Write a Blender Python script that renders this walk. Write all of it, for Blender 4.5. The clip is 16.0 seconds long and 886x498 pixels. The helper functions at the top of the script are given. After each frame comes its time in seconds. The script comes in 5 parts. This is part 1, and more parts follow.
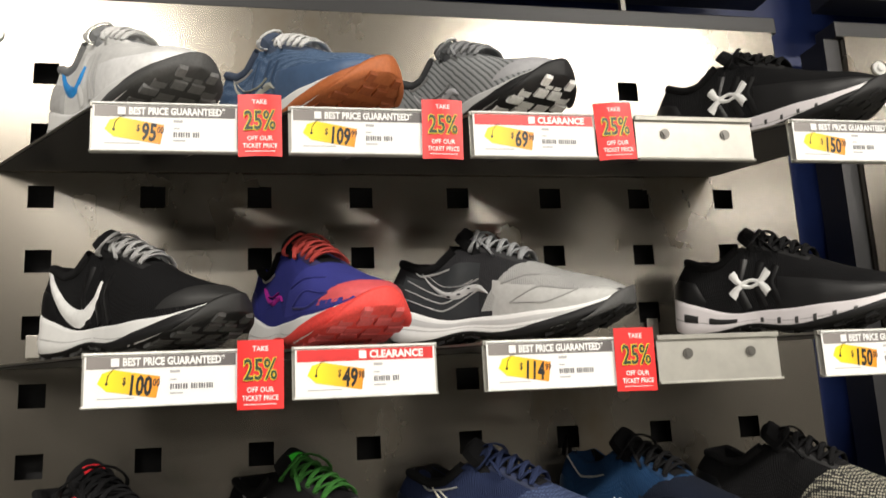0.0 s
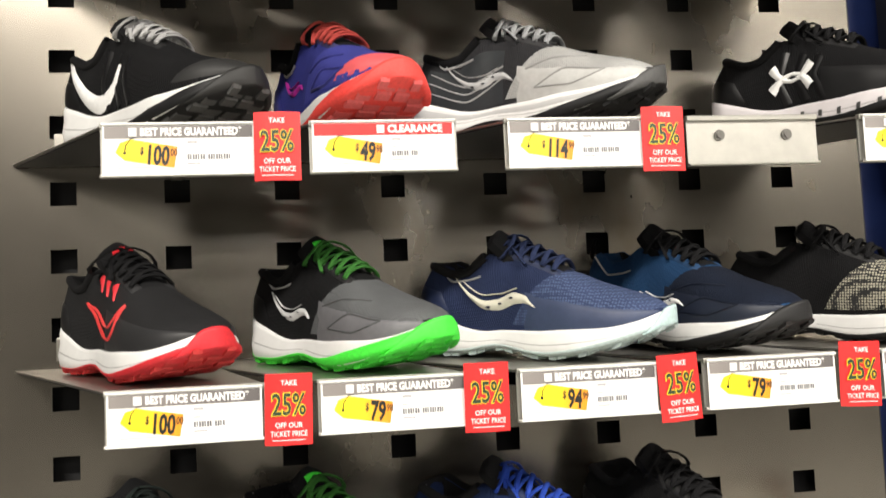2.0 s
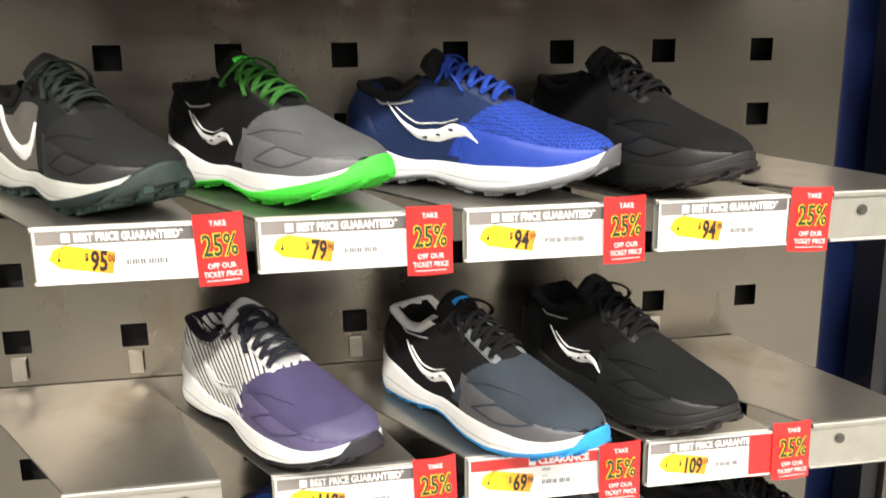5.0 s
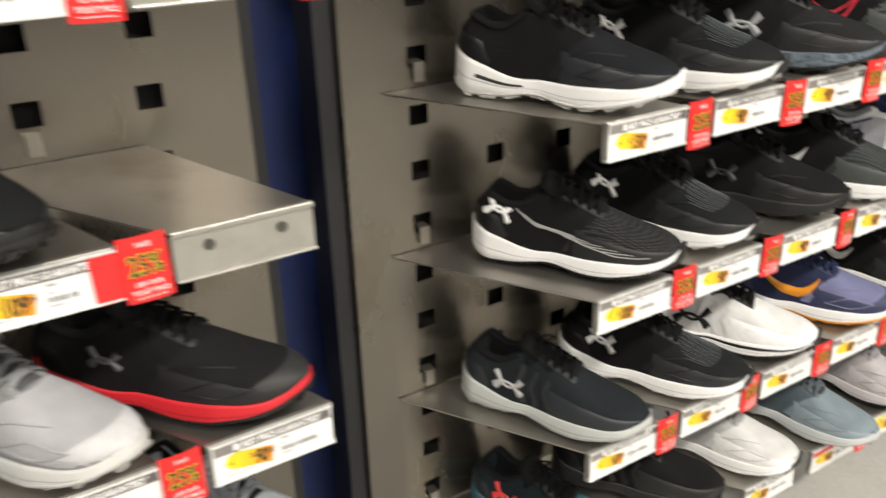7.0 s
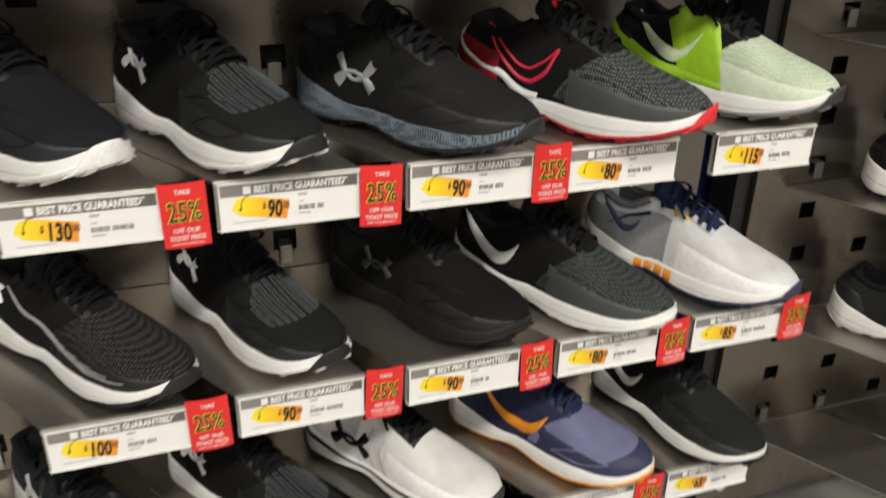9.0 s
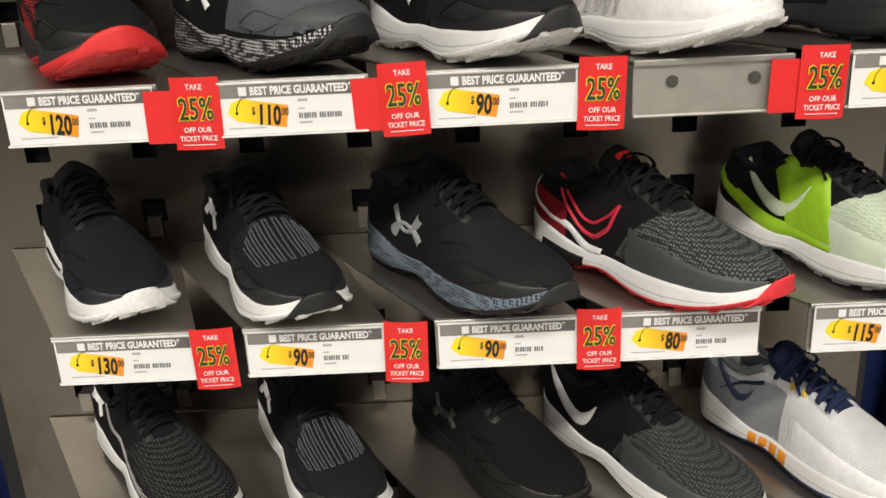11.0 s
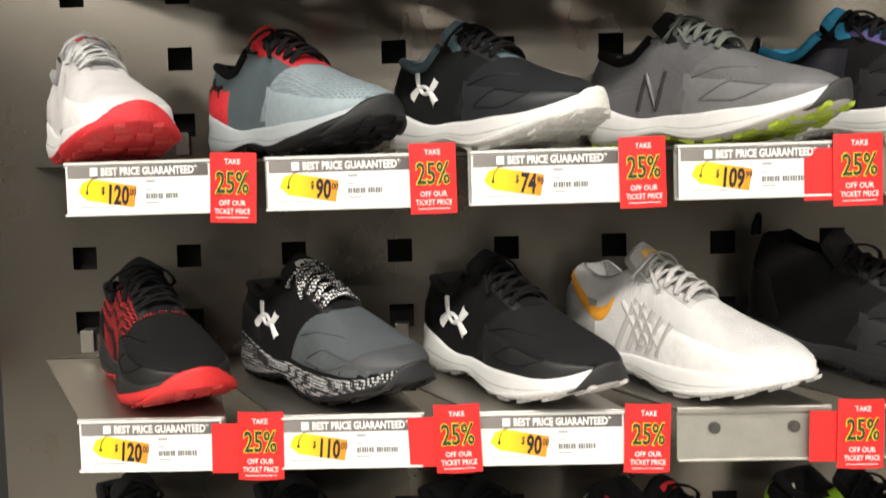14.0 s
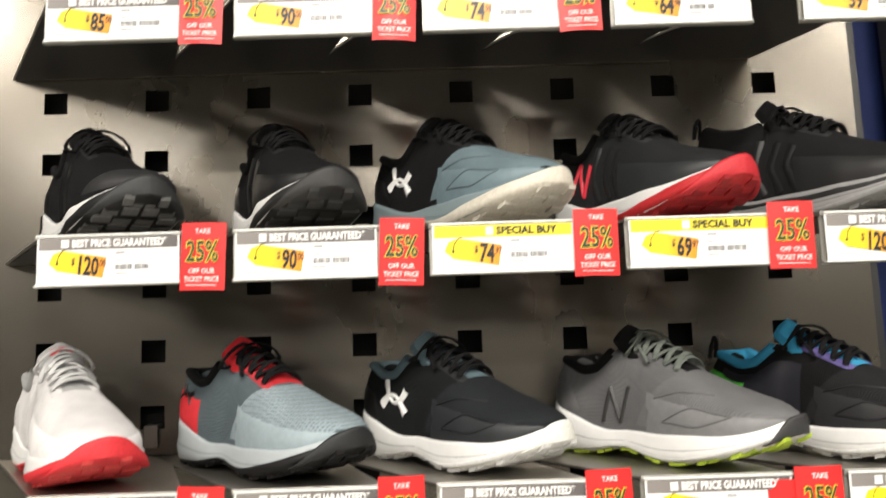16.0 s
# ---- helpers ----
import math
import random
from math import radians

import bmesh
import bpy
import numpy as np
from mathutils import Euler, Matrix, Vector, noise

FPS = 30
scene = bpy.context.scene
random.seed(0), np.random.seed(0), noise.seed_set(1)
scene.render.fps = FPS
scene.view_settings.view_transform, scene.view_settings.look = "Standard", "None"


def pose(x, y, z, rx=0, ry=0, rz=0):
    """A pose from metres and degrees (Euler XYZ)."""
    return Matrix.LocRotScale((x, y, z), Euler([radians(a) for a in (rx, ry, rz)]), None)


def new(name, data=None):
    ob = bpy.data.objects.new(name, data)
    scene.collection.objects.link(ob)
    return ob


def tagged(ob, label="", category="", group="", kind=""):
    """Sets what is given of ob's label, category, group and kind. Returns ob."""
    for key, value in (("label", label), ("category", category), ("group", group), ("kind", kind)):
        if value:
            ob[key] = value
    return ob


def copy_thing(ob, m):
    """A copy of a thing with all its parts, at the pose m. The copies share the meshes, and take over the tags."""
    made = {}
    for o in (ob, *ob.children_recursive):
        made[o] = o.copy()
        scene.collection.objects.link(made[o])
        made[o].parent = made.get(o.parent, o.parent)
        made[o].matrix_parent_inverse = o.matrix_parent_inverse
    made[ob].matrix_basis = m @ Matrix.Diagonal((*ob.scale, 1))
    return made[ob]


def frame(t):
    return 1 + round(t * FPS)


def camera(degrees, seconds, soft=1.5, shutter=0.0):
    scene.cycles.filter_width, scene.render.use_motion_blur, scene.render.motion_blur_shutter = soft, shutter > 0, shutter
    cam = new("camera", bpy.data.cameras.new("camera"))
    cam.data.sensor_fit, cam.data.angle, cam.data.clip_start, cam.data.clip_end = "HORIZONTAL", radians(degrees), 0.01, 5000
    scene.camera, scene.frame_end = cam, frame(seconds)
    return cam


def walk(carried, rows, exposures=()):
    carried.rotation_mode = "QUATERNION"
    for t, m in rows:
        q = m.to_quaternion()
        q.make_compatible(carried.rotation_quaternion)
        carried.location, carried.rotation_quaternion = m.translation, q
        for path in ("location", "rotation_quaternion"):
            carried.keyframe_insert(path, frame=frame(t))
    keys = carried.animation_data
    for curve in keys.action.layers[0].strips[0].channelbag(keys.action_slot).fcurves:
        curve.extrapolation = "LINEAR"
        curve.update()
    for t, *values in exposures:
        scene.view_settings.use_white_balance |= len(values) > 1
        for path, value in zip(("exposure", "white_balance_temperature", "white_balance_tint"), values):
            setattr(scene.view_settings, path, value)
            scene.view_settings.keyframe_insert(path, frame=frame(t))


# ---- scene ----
cam = camera(55.06, 16.0, soft=1.5, shutter=0.35)
# seconds, x, y, z, pitch, roll, yaw
ROWS = [
    (0.0, -0.1989, -1.1350, 1.6930, 11.32, 2.84, -11.49),
    (0.5, -0.1969, -1.1402, 1.6586, 9.71, 3.46, -10.73),
    (1.0, -0.1882, -1.1300, 1.6237, 7.72, 3.41, -9.71),
    (1.5, -0.1826, -1.1152, 1.6016, 6.21, 2.94, -8.76),
    (2.0, -0.1685, -1.1057, 1.5784, 4.20, 2.59, -8.17),
    (2.5, -0.1558, -1.1012, 1.5506, 1.87, 1.89, -7.90),
    (3.0, -0.1523, -1.0865, 1.5280, -1.14, 1.62, -8.27),
    (5.5, -0.1185, -1.0625, 1.3753, -15.13, 0.60, -11.47),
    (6.0, -0.0696, -1.0950, 1.3479, -17.32, 1.43, -16.89),
    (6.5, 0.0354, -1.0820, 1.3279, -20.04, 1.54, -26.02),
    (7.0, 0.2396, -1.0397, 1.3118, -24.10, 1.45, -32.60),
    (7.5, 0.4603, -1.0675, 1.2864, -28.11, 1.25, -36.25),
    (8.0, 0.6973, -1.1579, 1.2809, -29.07, -1.68, -26.57),
    (8.5, 0.9006, -1.1655, 1.2873, -28.03, -1.04, -21.82),
    (9.0, 1.1074, -1.0712, 1.3179, -25.60, -1.23, -19.37),
    (9.5, 1.2201, -1.0325, 1.3395, -23.62, 0.77, -10.06),
    (12.0, 1.4051, -1.0891, 1.3791, -14.62, 2.85, 0.68),
    (12.5, 1.4012, -1.0907, 1.3955, -11.67, 2.85, -0.36),
    (13.0, 1.4012, -1.0908, 1.4147, -8.68, 2.67, -0.09),
    (13.5, 1.3728, -1.0917, 1.4484, -5.76, 1.99, 1.18),
    (14.0, 1.3557, -1.0899, 1.4741, -3.43, 1.58, 1.79),
    (14.5, 1.3597, -1.0938, 1.5130, 0.45, 1.65, 1.79),
    (15.0, 1.3589, -1.1027, 1.5469, 3.34, 1.69, 1.98),
    (15.5, 1.3475, -1.1063, 1.5669, 6.46, 1.06, 1.84),
    (16.0, 1.3630, -1.1122, 1.6255, 8.09, 1.84, -0.10),
]
EXPOSURES = [(0.0, -0.1), (1.0, 0.3), (2.0, 0.35), (3.0, 0.02), (5.5, 0.75), (6.5, 0.75), (7.0, 0.0), (7.5, -0.25), (8.0, -0.58), (9.5, -0.5), (12.0, -0.45), (12.5, -0.28), (13.0, 0.15), (13.5, 0.22), (14.0, 0.0), (15.5, -0.05), (16.0, 0.1)]
walk(cam, [(t, pose(x, y, z, 90 + pitch, roll, yaw)) for t, x, y, z, pitch, roll, yaw in ROWS], EXPOSURES)

# ---- light ----
world = bpy.data.worlds.new("store_air")
world.use_nodes = True
world.node_tree.nodes["Background"].inputs[0].default_value = (0.9, 0.95, 1.0, 1)
world.node_tree.nodes["Background"].inputs[1].default_value = 0.005
scene.world = world

CEIL = 3.45
LAMP_ROWS = [(-2.5, 118.0), (-5.4, 70.0), (-8.6, 44.0), (-12.2, 40.0), (-15.5, 40.0)]
LAMP_X = [-1.2, 1.35, 3.9]
LAMP_SIZE = (1.2, 0.28)


def lamp(x, y, watts):
    data = bpy.data.lights.new("tube_light", "AREA")
    data.shape, data.size, data.size_y = "RECTANGLE", *LAMP_SIZE
    data.energy, data.color = watts, (1.0, 0.938, 0.850)
    ob = new("tube_light", data)
    ob.location = (x, y, CEIL - 0.10)
    return ob


for ly, watts in LAMP_ROWS:
    for lx in LAMP_X:
        lamp(lx, ly, watts)

# ---- materials ----
MATS = {}


def shader(name):
    m = bpy.data.materials.new(name)
    m.use_nodes = True
    nt = m.node_tree
    return m, nt, nt.nodes["Principled BSDF"]


def link(nt, a, b):
    nt.links.new(a, b)


def noise_node(nt, scale, detail=4.0, stretch=None, rough=0.6):
    tc = nt.nodes.new("ShaderNodeTexCoord")
    n = nt.nodes.new("ShaderNodeTexNoise")
    n.inputs["Scale"].default_value, n.inputs["Detail"].default_value, n.inputs["Roughness"].default_value = scale, detail, rough
    src = tc.outputs["Object"]
    if stretch:
        mp = nt.nodes.new("ShaderNodeMapping")
        mp.inputs["Scale"].default_value = stretch
        link(nt, src, mp.inputs["Vector"])
        src = mp.outputs["Vector"]
    link(nt, src, n.inputs["Vector"])
    return n.outputs["Fac"]


def ramp(nt, fac, stops):
    r = nt.nodes.new("ShaderNodeValToRGB")
    el = r.color_ramp.elements
    while len(el) < len(stops):
        el.new(0.5)
    for e, (p, c) in zip(el, stops):
        e.position, e.color = p, (*c, 1)
    link(nt, fac, r.inputs["Fac"])
    return r.outputs["Color"]


def bump(nt, b, fac, strength, dist=0.001):
    n = nt.nodes.new("ShaderNodeBump")
    n.inputs["Strength"].default_value, n.inputs["Distance"].default_value = strength, dist
    link(nt, fac, n.inputs["Height"])
    link(nt, n.outputs["Normal"], b.inputs["Normal"])


def deep(c):
    """Black cloth and rubber swallow nearly all light."""
    return tuple(v * .55 for v in c) if max(c) < .06 else c


def tint(c, k):
    return tuple(min(1.0, max(0.0, v * k)) for v in c)


def plain(name, c, rough=0.5, metal=0.0, grain=60.0, var=0.12, relief=0.0):
    key = (name, c, rough, metal, grain, var, relief)
    if key in MATS:
        return MATS[key]
    m, nt, b = shader(name)
    f = noise_node(nt, grain)
    link(nt, ramp(nt, f, [(0.3, tint(c, 1 - var)), (0.7, tint(c, 1 + var))]), b.inputs["Base Color"])
    b.inputs["Roughness"].default_value, b.inputs["Metallic"].default_value = rough, metal
    if relief:
        bump(nt, b, f, relief)
    MATS[key] = m
    return m


def fabric(c, weave=900.0, dots=None):
    """Knitted or mesh shoe cloth: fine weave relief, slight soiling; dots: a second colour in a regular open mesh."""
    c = deep(c)
    key = ("fabric", c, weave, dots)
    if key in MATS:
        return MATS[key]
    m, nt, b = shader("shoe_cloth")
    tc = nt.nodes.new("ShaderNodeTexCoord")
    if dots:
        cell = nt.nodes.new("ShaderNodeTexVoronoi")
        cell.inputs["Scale"].default_value, cell.inputs["Randomness"].default_value = 310.0, 0.18
        link(nt, tc.outputs["Object"], cell.inputs["Vector"])
        height = cell.outputs["Distance"]
        edge = ramp(nt, height, [(0.36, (1, 1, 1)), (0.48, (0, 0, 0))])
    else:
        waves = []
        for turn in (0.6, -0.6):
            mp = nt.nodes.new("ShaderNodeMapping")
            mp.inputs["Rotation"].default_value = (0.0, 0.35 if turn > 0 else -0.35, turn * 1.3)
            link(nt, tc.outputs["Object"], mp.inputs["Vector"])
            w = nt.nodes.new("ShaderNodeTexWave")
            w.inputs["Scale"].default_value = 190.0
            w.inputs["Distortion"].default_value, w.inputs["Detail"].default_value = 0.0, 0.0
            link(nt, mp.outputs["Vector"], w.inputs["Vector"])
            waves.append(w.outputs["Fac"])
        mul = nt.nodes.new("ShaderNodeMath")
        mul.operation = "MINIMUM"
        link(nt, waves[0], mul.inputs[0])
        link(nt, waves[1], mul.inputs[1])
        height = mul.outputs[0]
        edge = ramp(nt, height, [(0.52, (0, 0, 0)), (0.70, (1, 1, 1))])
    soil = noise_node(nt, 28.0)
    base = ramp(nt, soil, [(0.25, tint(c, 0.84)), (0.75, tint(c, 1.12))])
    mix = nt.nodes.new("ShaderNodeMix")
    mix.data_type = "RGBA"
    link(nt, edge, mix.inputs["Factor"])
    link(nt, base, mix.inputs["A"])
    mix.inputs["B"].default_value = (*(dots if dots else tint(c, 0.93 if max(c) > 0.45 else 0.78)), 1)
    link(nt, mix.outputs["Result"], b.inputs["Base Color"])
    b.inputs["Roughness"].default_value = 0.85
    b.inputs["Specular IOR Level"].default_value = 0.22
    bump(nt, b, height, 0.8, 0.0011)
    MATS[key] = m
    return m


def stripes(c, d, scale=62.0):
    key = ("stripes", c, d, scale)
    if key in MATS:
        return MATS[key]
    m, nt, b = shader("striped_knit")
    tc = nt.nodes.new("ShaderNodeTexCoord")
    w = nt.nodes.new("ShaderNodeTexWave")
    w.bands_direction = "DIAGONAL"
    w.inputs["Scale"].default_value, w.inputs["Distortion"].default_value = scale, 1.2
    link(nt, tc.outputs["Object"], w.inputs["Vector"])
    link(nt, ramp(nt, w.outputs["Fac"], [(0.22, d), (0.36, c)]), b.inputs["Base Color"])
    b.inputs["Roughness"].default_value = 0.8
    bump(nt, b, w.outputs["Fac"], 0.35, 0.0006)
    MATS[key] = m
    return m


def foam(c):
    return plain("sole_foam", deep(c), 0.5, 0, 90, 0.03, 0.02)


def rubber(c):
    return plain("sole_rubber", deep(c), 0.6, 0, 300, 0.12, 0.1)


def skin(c, rough=0.45):
    return plain("synthetic_overlay", deep(c), rough, 0, 120, 0.08, 0.05)


def steel_material(name, c, rough, coat=0.0):
    m, nt, b = shader(name)
    cloud = noise_node(nt, 2.3, 6)
    smear = noise_node(nt, 5.5, 5, (1.0, 1.0, 0.6))
    col = ramp(nt, cloud, [(0.25, tint(c, 0.80)), (0.55, c), (0.8, tint(c, 1.1))])
    stain = nt.nodes.new("ShaderNodeMix")
    stain.data_type = "RGBA"
    link(nt, ramp(nt, smear, [(0.54, (0, 0, 0)), (0.72, (0.75, 0.75, 0.75))]), stain.inputs["Factor"])
    link(nt, col, stain.inputs["A"])
    stain.inputs["B"].default_value = (c[0] * 0.72, c[1] * 0.60, c[2] * 0.42, 1)
    link(nt, stain.outputs["Result"], b.inputs["Base Color"])
    b.inputs["Metallic"].default_value = 0.9
    mr = nt.nodes.new("ShaderNodeMapRange")
    mr.inputs["To Min"].default_value, mr.inputs["To Max"].default_value = rough - 0.05, rough + 0.08
    link(nt, smear, mr.inputs["Value"])
    link(nt, mr.outputs["Result"], b.inputs["Roughness"])
    bump(nt, b, noise_node(nt, 3.0, 1.0), 0.12, 0.004)
    b.inputs["Coat Weight"].default_value, b.inputs["Coat Roughness"].default_value = coat, 0.15
    return m


PANEL = steel_material("brushed_panel_steel", (0.190, 0.173, 0.146), 0.25, 0.55)
SHELF = steel_material("shelf_steel", (0.40, 0.38, 0.34), 0.33)
LIP = plain("lip_steel", (0.40, 0.39, 0.355), 0.40, 0.6, 40, 0.08)
# coat of the rails; also colours the shade sheets under the shelves
BLACK = plain("black_coat_and_shade", (0.012, 0.012, 0.014), 0.45, 0, 300, 0.1)
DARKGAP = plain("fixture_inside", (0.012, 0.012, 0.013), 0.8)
BLUE = plain("blue_wall_paint", (0.008, 0.020, 0.100), 0.5, 0, 30, 0.1, 0.05)
ZINC = plain("zinc_bolt", (0.13, 0.125, 0.115), 0.4, 0.8)
WHITE = plain("white_card", (0.80, 0.80, 0.79), 0.35, 0, 50, 0.02)
RED = plain("red_card", (0.72, 0.022, 0.022), 0.4, 0, 50, 0.04)
HEAD_RED = plain("red_band", (0.62, 0.03, 0.03), 0.35)
HEAD_YELLOW = plain("yellow_band", (0.85, 0.70, 0.03), 0.35)
INK = plain("black_ink", (0.012, 0.012, 0.012), 0.4)
GREYINK = plain("grey_ink", (0.16, 0.16, 0.17), 0.4)
PALEINK = plain("pale_ink", (0.42, 0.42, 0.43), 0.4)
OLIVE = plain("olive_ink", (0.025, 0.045, 0.02), 0.4)
YELLOW = plain("yellow_ink", (0.80, 0.62, 0.03), 0.4)
CLEAR = plain("acrylic_edge", (0.75, 0.76, 0.74), 0.2)


def gradient_material(name, c0, c1, lo, hi):
    m, nt, b = shader(name)
    tc = nt.nodes.new("ShaderNodeTexCoord")
    sp = nt.nodes.new("ShaderNodeSeparateXYZ")
    link(nt, tc.outputs["Object"], sp.inputs[0])
    mr = nt.nodes.new("ShaderNodeMapRange")
    mr.inputs["From Min"].default_value, mr.inputs["From Max"].default_value = lo, hi
    link(nt, sp.outputs["X"], mr.inputs["Value"])
    link(nt, ramp(nt, mr.outputs["Result"], [(0.0, c0), (1.0, c1)]), b.inputs["Base Color"])
    b.inputs["Roughness"].default_value = 0.35
    return m


HEAD_GREY = gradient_material("grey_band", (0.24, 0.22, 0.21), (0.11, 0.10, 0.10), 0.0, 0.14)
TAGFACE = gradient_material("yellow_orange_tag", (0.90, 0.72, 0.02), (0.83, 0.30, 0.02), 0.02, 0.064)


def concrete_material():
    m, nt, b = shader("polished_concrete")
    cloud = noise_node(nt, 1.6, 8)
    fine = noise_node(nt, 70.0, 3)
    mix = nt.nodes.new("ShaderNodeMath")
    mix.operation = "MULTIPLY_ADD"
    link(nt, fine, mix.inputs[0])
    mix.inputs[1].default_value = 0.35
    link(nt, cloud, mix.inputs[2])
    link(nt, ramp(nt, mix.outputs[0], [(0.45, (0.33, 0.325, 0.295)), (0.9, (0.50, 0.49, 0.455))]), b.inputs["Base Color"])
    b.inputs["Roughness"].default_value = 0.42
    bump(nt, b, fine, 0.08)
    return m


CONCRETE = concrete_material()
ROOMWALL = plain("store_wall_paint", (0.14, 0.135, 0.13), 0.7, 0, 3, 0.12)
CEILING = plain("ceiling_paint", (0.18, 0.18, 0.175), 0.8, 0, 4, 0.08)

# ---- mesh helpers ----


def mesh_of(name, verts, faces, material, smooth=False):
    me = bpy.data.meshes.new(name)
    me.from_pydata([tuple(map(float, v)) for v in verts], [], faces)
    if material:
        me.materials.append(material)
    if smooth:
        me.polygons.foreach_set("use_smooth", [True] * len(me.polygons))
    me.update()
    return me


def put(name, me, parent=None, at=None, label=""):
    ob = new(name, me)
    ob.parent = parent
    if at is not None:
        ob.matrix_basis = at
    return tagged(ob, label) if label else ob


class Shape:
    """Collects vertices and faces of one mesh."""

    def __init__(self):
        self.v, self.f = [], []

    def add(self, verts, faces):
        k = len(self.v)
        self.v += [tuple(p) for p in verts]
        self.f += [tuple(i + k for i in f) for f in faces]
        return self

    def box(self, lo, hi, bev=0.0):
        (x0, y0, z0), (x1, y1, z1) = lo, hi
        if bev <= 0:
            v = [(x0, y0, z0), (x1, y0, z0), (x1, y1, z0), (x0, y1, z0), (x0, y0, z1), (x1, y0, z1), (x1, y1, z1), (x0, y1, z1)]
            return self.add(v, [(3, 2, 1, 0), (4, 5, 6, 7), (0, 1, 5, 4), (1, 2, 6, 5), (2, 3, 7, 6), (3, 0, 4, 7)])
        bm = bmesh.new()
        bmesh.ops.create_cube(bm, size=1)
        for p in bm.verts:
            p.co = Vector(((x0 + x1) / 2 + p.co.x * (x1 - x0), (y0 + y1) / 2 + p.co.y * (y1 - y0), (z0 + z1) / 2 + p.co.z * (z1 - z0)))
        bmesh.ops.bevel(bm, geom=bm.edges[:], offset=bev, segments=2, affect="EDGES", profile=0.6)
        bm.verts.index_update()
        v, f = [p.co[:] for p in bm.verts], [tuple(q.index for q in fc.verts) for fc in bm.faces]
        bm.free()
        return self.add(v, f)

    def prism(self, outline, y0, y1):
        """outline: (x, z) counter-clockwise as seen from -y."""
        n = len(outline)
        v = [(x, y0, z) for x, z in outline] + [(x, y1, z) for x, z in outline]
        f = [tuple(range(n)), tuple(reversed(range(n, 2 * n)))]
        f += [(i, i + n, (i + 1) % n + n, (i + 1) % n) for i in range(n)]
        return self.add(v, f)

    def disc(self, c, r, depth, axis="y", n=16):
        v = []
        for d in (0, depth):
            for i in range(n):
                a = 2 * math.pi * i / n
                p, q = r * math.cos(a), r * math.sin(a)
                v.append((c[0] + p, c[1] - d, c[2] + q) if axis == "y" else (c[0] + p, c[1] + q, c[2] + d))
        f = [tuple(range(n)), tuple(reversed(range(n, 2 * n)))] + [(i, i + n, (i + 1) % n + n, (i + 1) % n) for i in range(n)]
        return self.add(v, f)

    def grid(self, pts):
        """pts: an array of rows of points."""
        a, b = len(pts), len(pts[0])
        k = [tuple(p) for r in pts for p in r]
        return self.add(k, [(i * b + j, i * b + j + 1, (i + 1) * b + j + 1, (i + 1) * b + j) for i in range(a - 1) for j in range(b - 1)])

    def tube(self, pts, r, n=6, flat=0.55):
        pts = [Vector(p) for p in pts]
        rings = []
        for i, p in enumerate(pts):
            t = (pts[min(i + 1, len(pts) - 1)] - pts[max(i - 1, 0)]).normalized()
            a = t.cross(Vector((0.13, 0.21, 1))).normalized()
            b = t.cross(a)
            rings.append([p + r * (math.cos(2 * math.pi * k / n) * a + math.sin(2 * math.pi * k / n) * b * flat) for k in range(n + 1)])
        return self.grid(rings)

    def mesh(self, name, material, smooth=False):
        return mesh_of(name, self.v, self.f, material, smooth)


def lettering(text, size, material, bold=0.0, narrow=1.0):
    """Flat mesh of a line of letters in the x-z plane, from its lower left corner."""
    key = ("text", text, size, material.name, bold, narrow)
    if key in MATS:
        return MATS[key]
    cu = bpy.data.curves.new("letters", "FONT")
    cu.body, cu.size, cu.offset, cu.resolution_u = text, size, bold, 2
    ob = new("letters", cu)
    bpy.context.view_layer.update()
    src = ob.evaluated_get(bpy.context.evaluated_depsgraph_get()).to_mesh()
    v = [(p.co.x * narrow, 0.0, p.co.y) for p in src.vertices]
    f = [tuple(p.vertices) for p in src.polygons]
    me = mesh_of("letters", v, f, material)
    bpy.data.objects.remove(ob)
    bpy.data.curves.remove(cu)
    MATS[key] = me
    return me


def width_of(me):
    return max(p.co.x for p in me.vertices) if me.vertices else 0

# ---- structure ----
DX, DZ, HOLE0 = 0.13716, 0.08423, 1.998
BAYS = [0.0, 1.3328, 2.648]
# the lattice of the last panel hangs a little higher; some shelves sit lower on their hooks
BAY_RISE = [0.0, 0.0, 0.020]
ALONG = {(1, 4, 3): -0.012, (1, 4, 4): -0.012}
SAG = {(2, 3): 0.015, (2, 4): 0.015, (2, 5): 0.015, (2, 6): 0.015, (2, 7): 0.015, (0, 3): -0.003, (0, 4): -0.010, (0, 5): -0.004, (1, 4): 0.003, (1, 5): 0.004}
HALF, TOP, BOTTOM = 0.600, 2.275, 0.105
HOLE_W, HOLE_H = 0.0315, 0.0295


def structure(name, shape, material, label):
    return tagged(new(name, shape.mesh(name, material)), label, name.split("_")[0], kind="structure")


structure("floor", Shape().box((-5, -17.5, -0.1), (6.5, 0.35, 0.0)), CONCRETE, "pale grey polished concrete store floor")
structure("ceiling", Shape().box((-5, -17.5, CEIL), (6.5, 0.35, CEIL + 0.1)), CEILING, "plain pale ceiling above the sales floor")
structure("wall_north", Shape().box((-5, 0.12, 0), (6.5, 0.3, CEIL)), BLUE, "deep blue painted wall behind the steel panels")
structure("wall_south", Shape().box((-5, -17.7, 0), (6.5, -17.5, CEIL)), ROOMWALL, "plain far wall of the store")
structure("wall_west", Shape().box((-5.2, -17.5, 0), (-5, 0.35, CEIL)), ROOMWALL, "plain side wall of the store")
structure("wall_east", Shape().box((6.5, -17.5, 0), (6.7, 0.35, CEIL)), ROOMWALL, "plain side wall of the store")


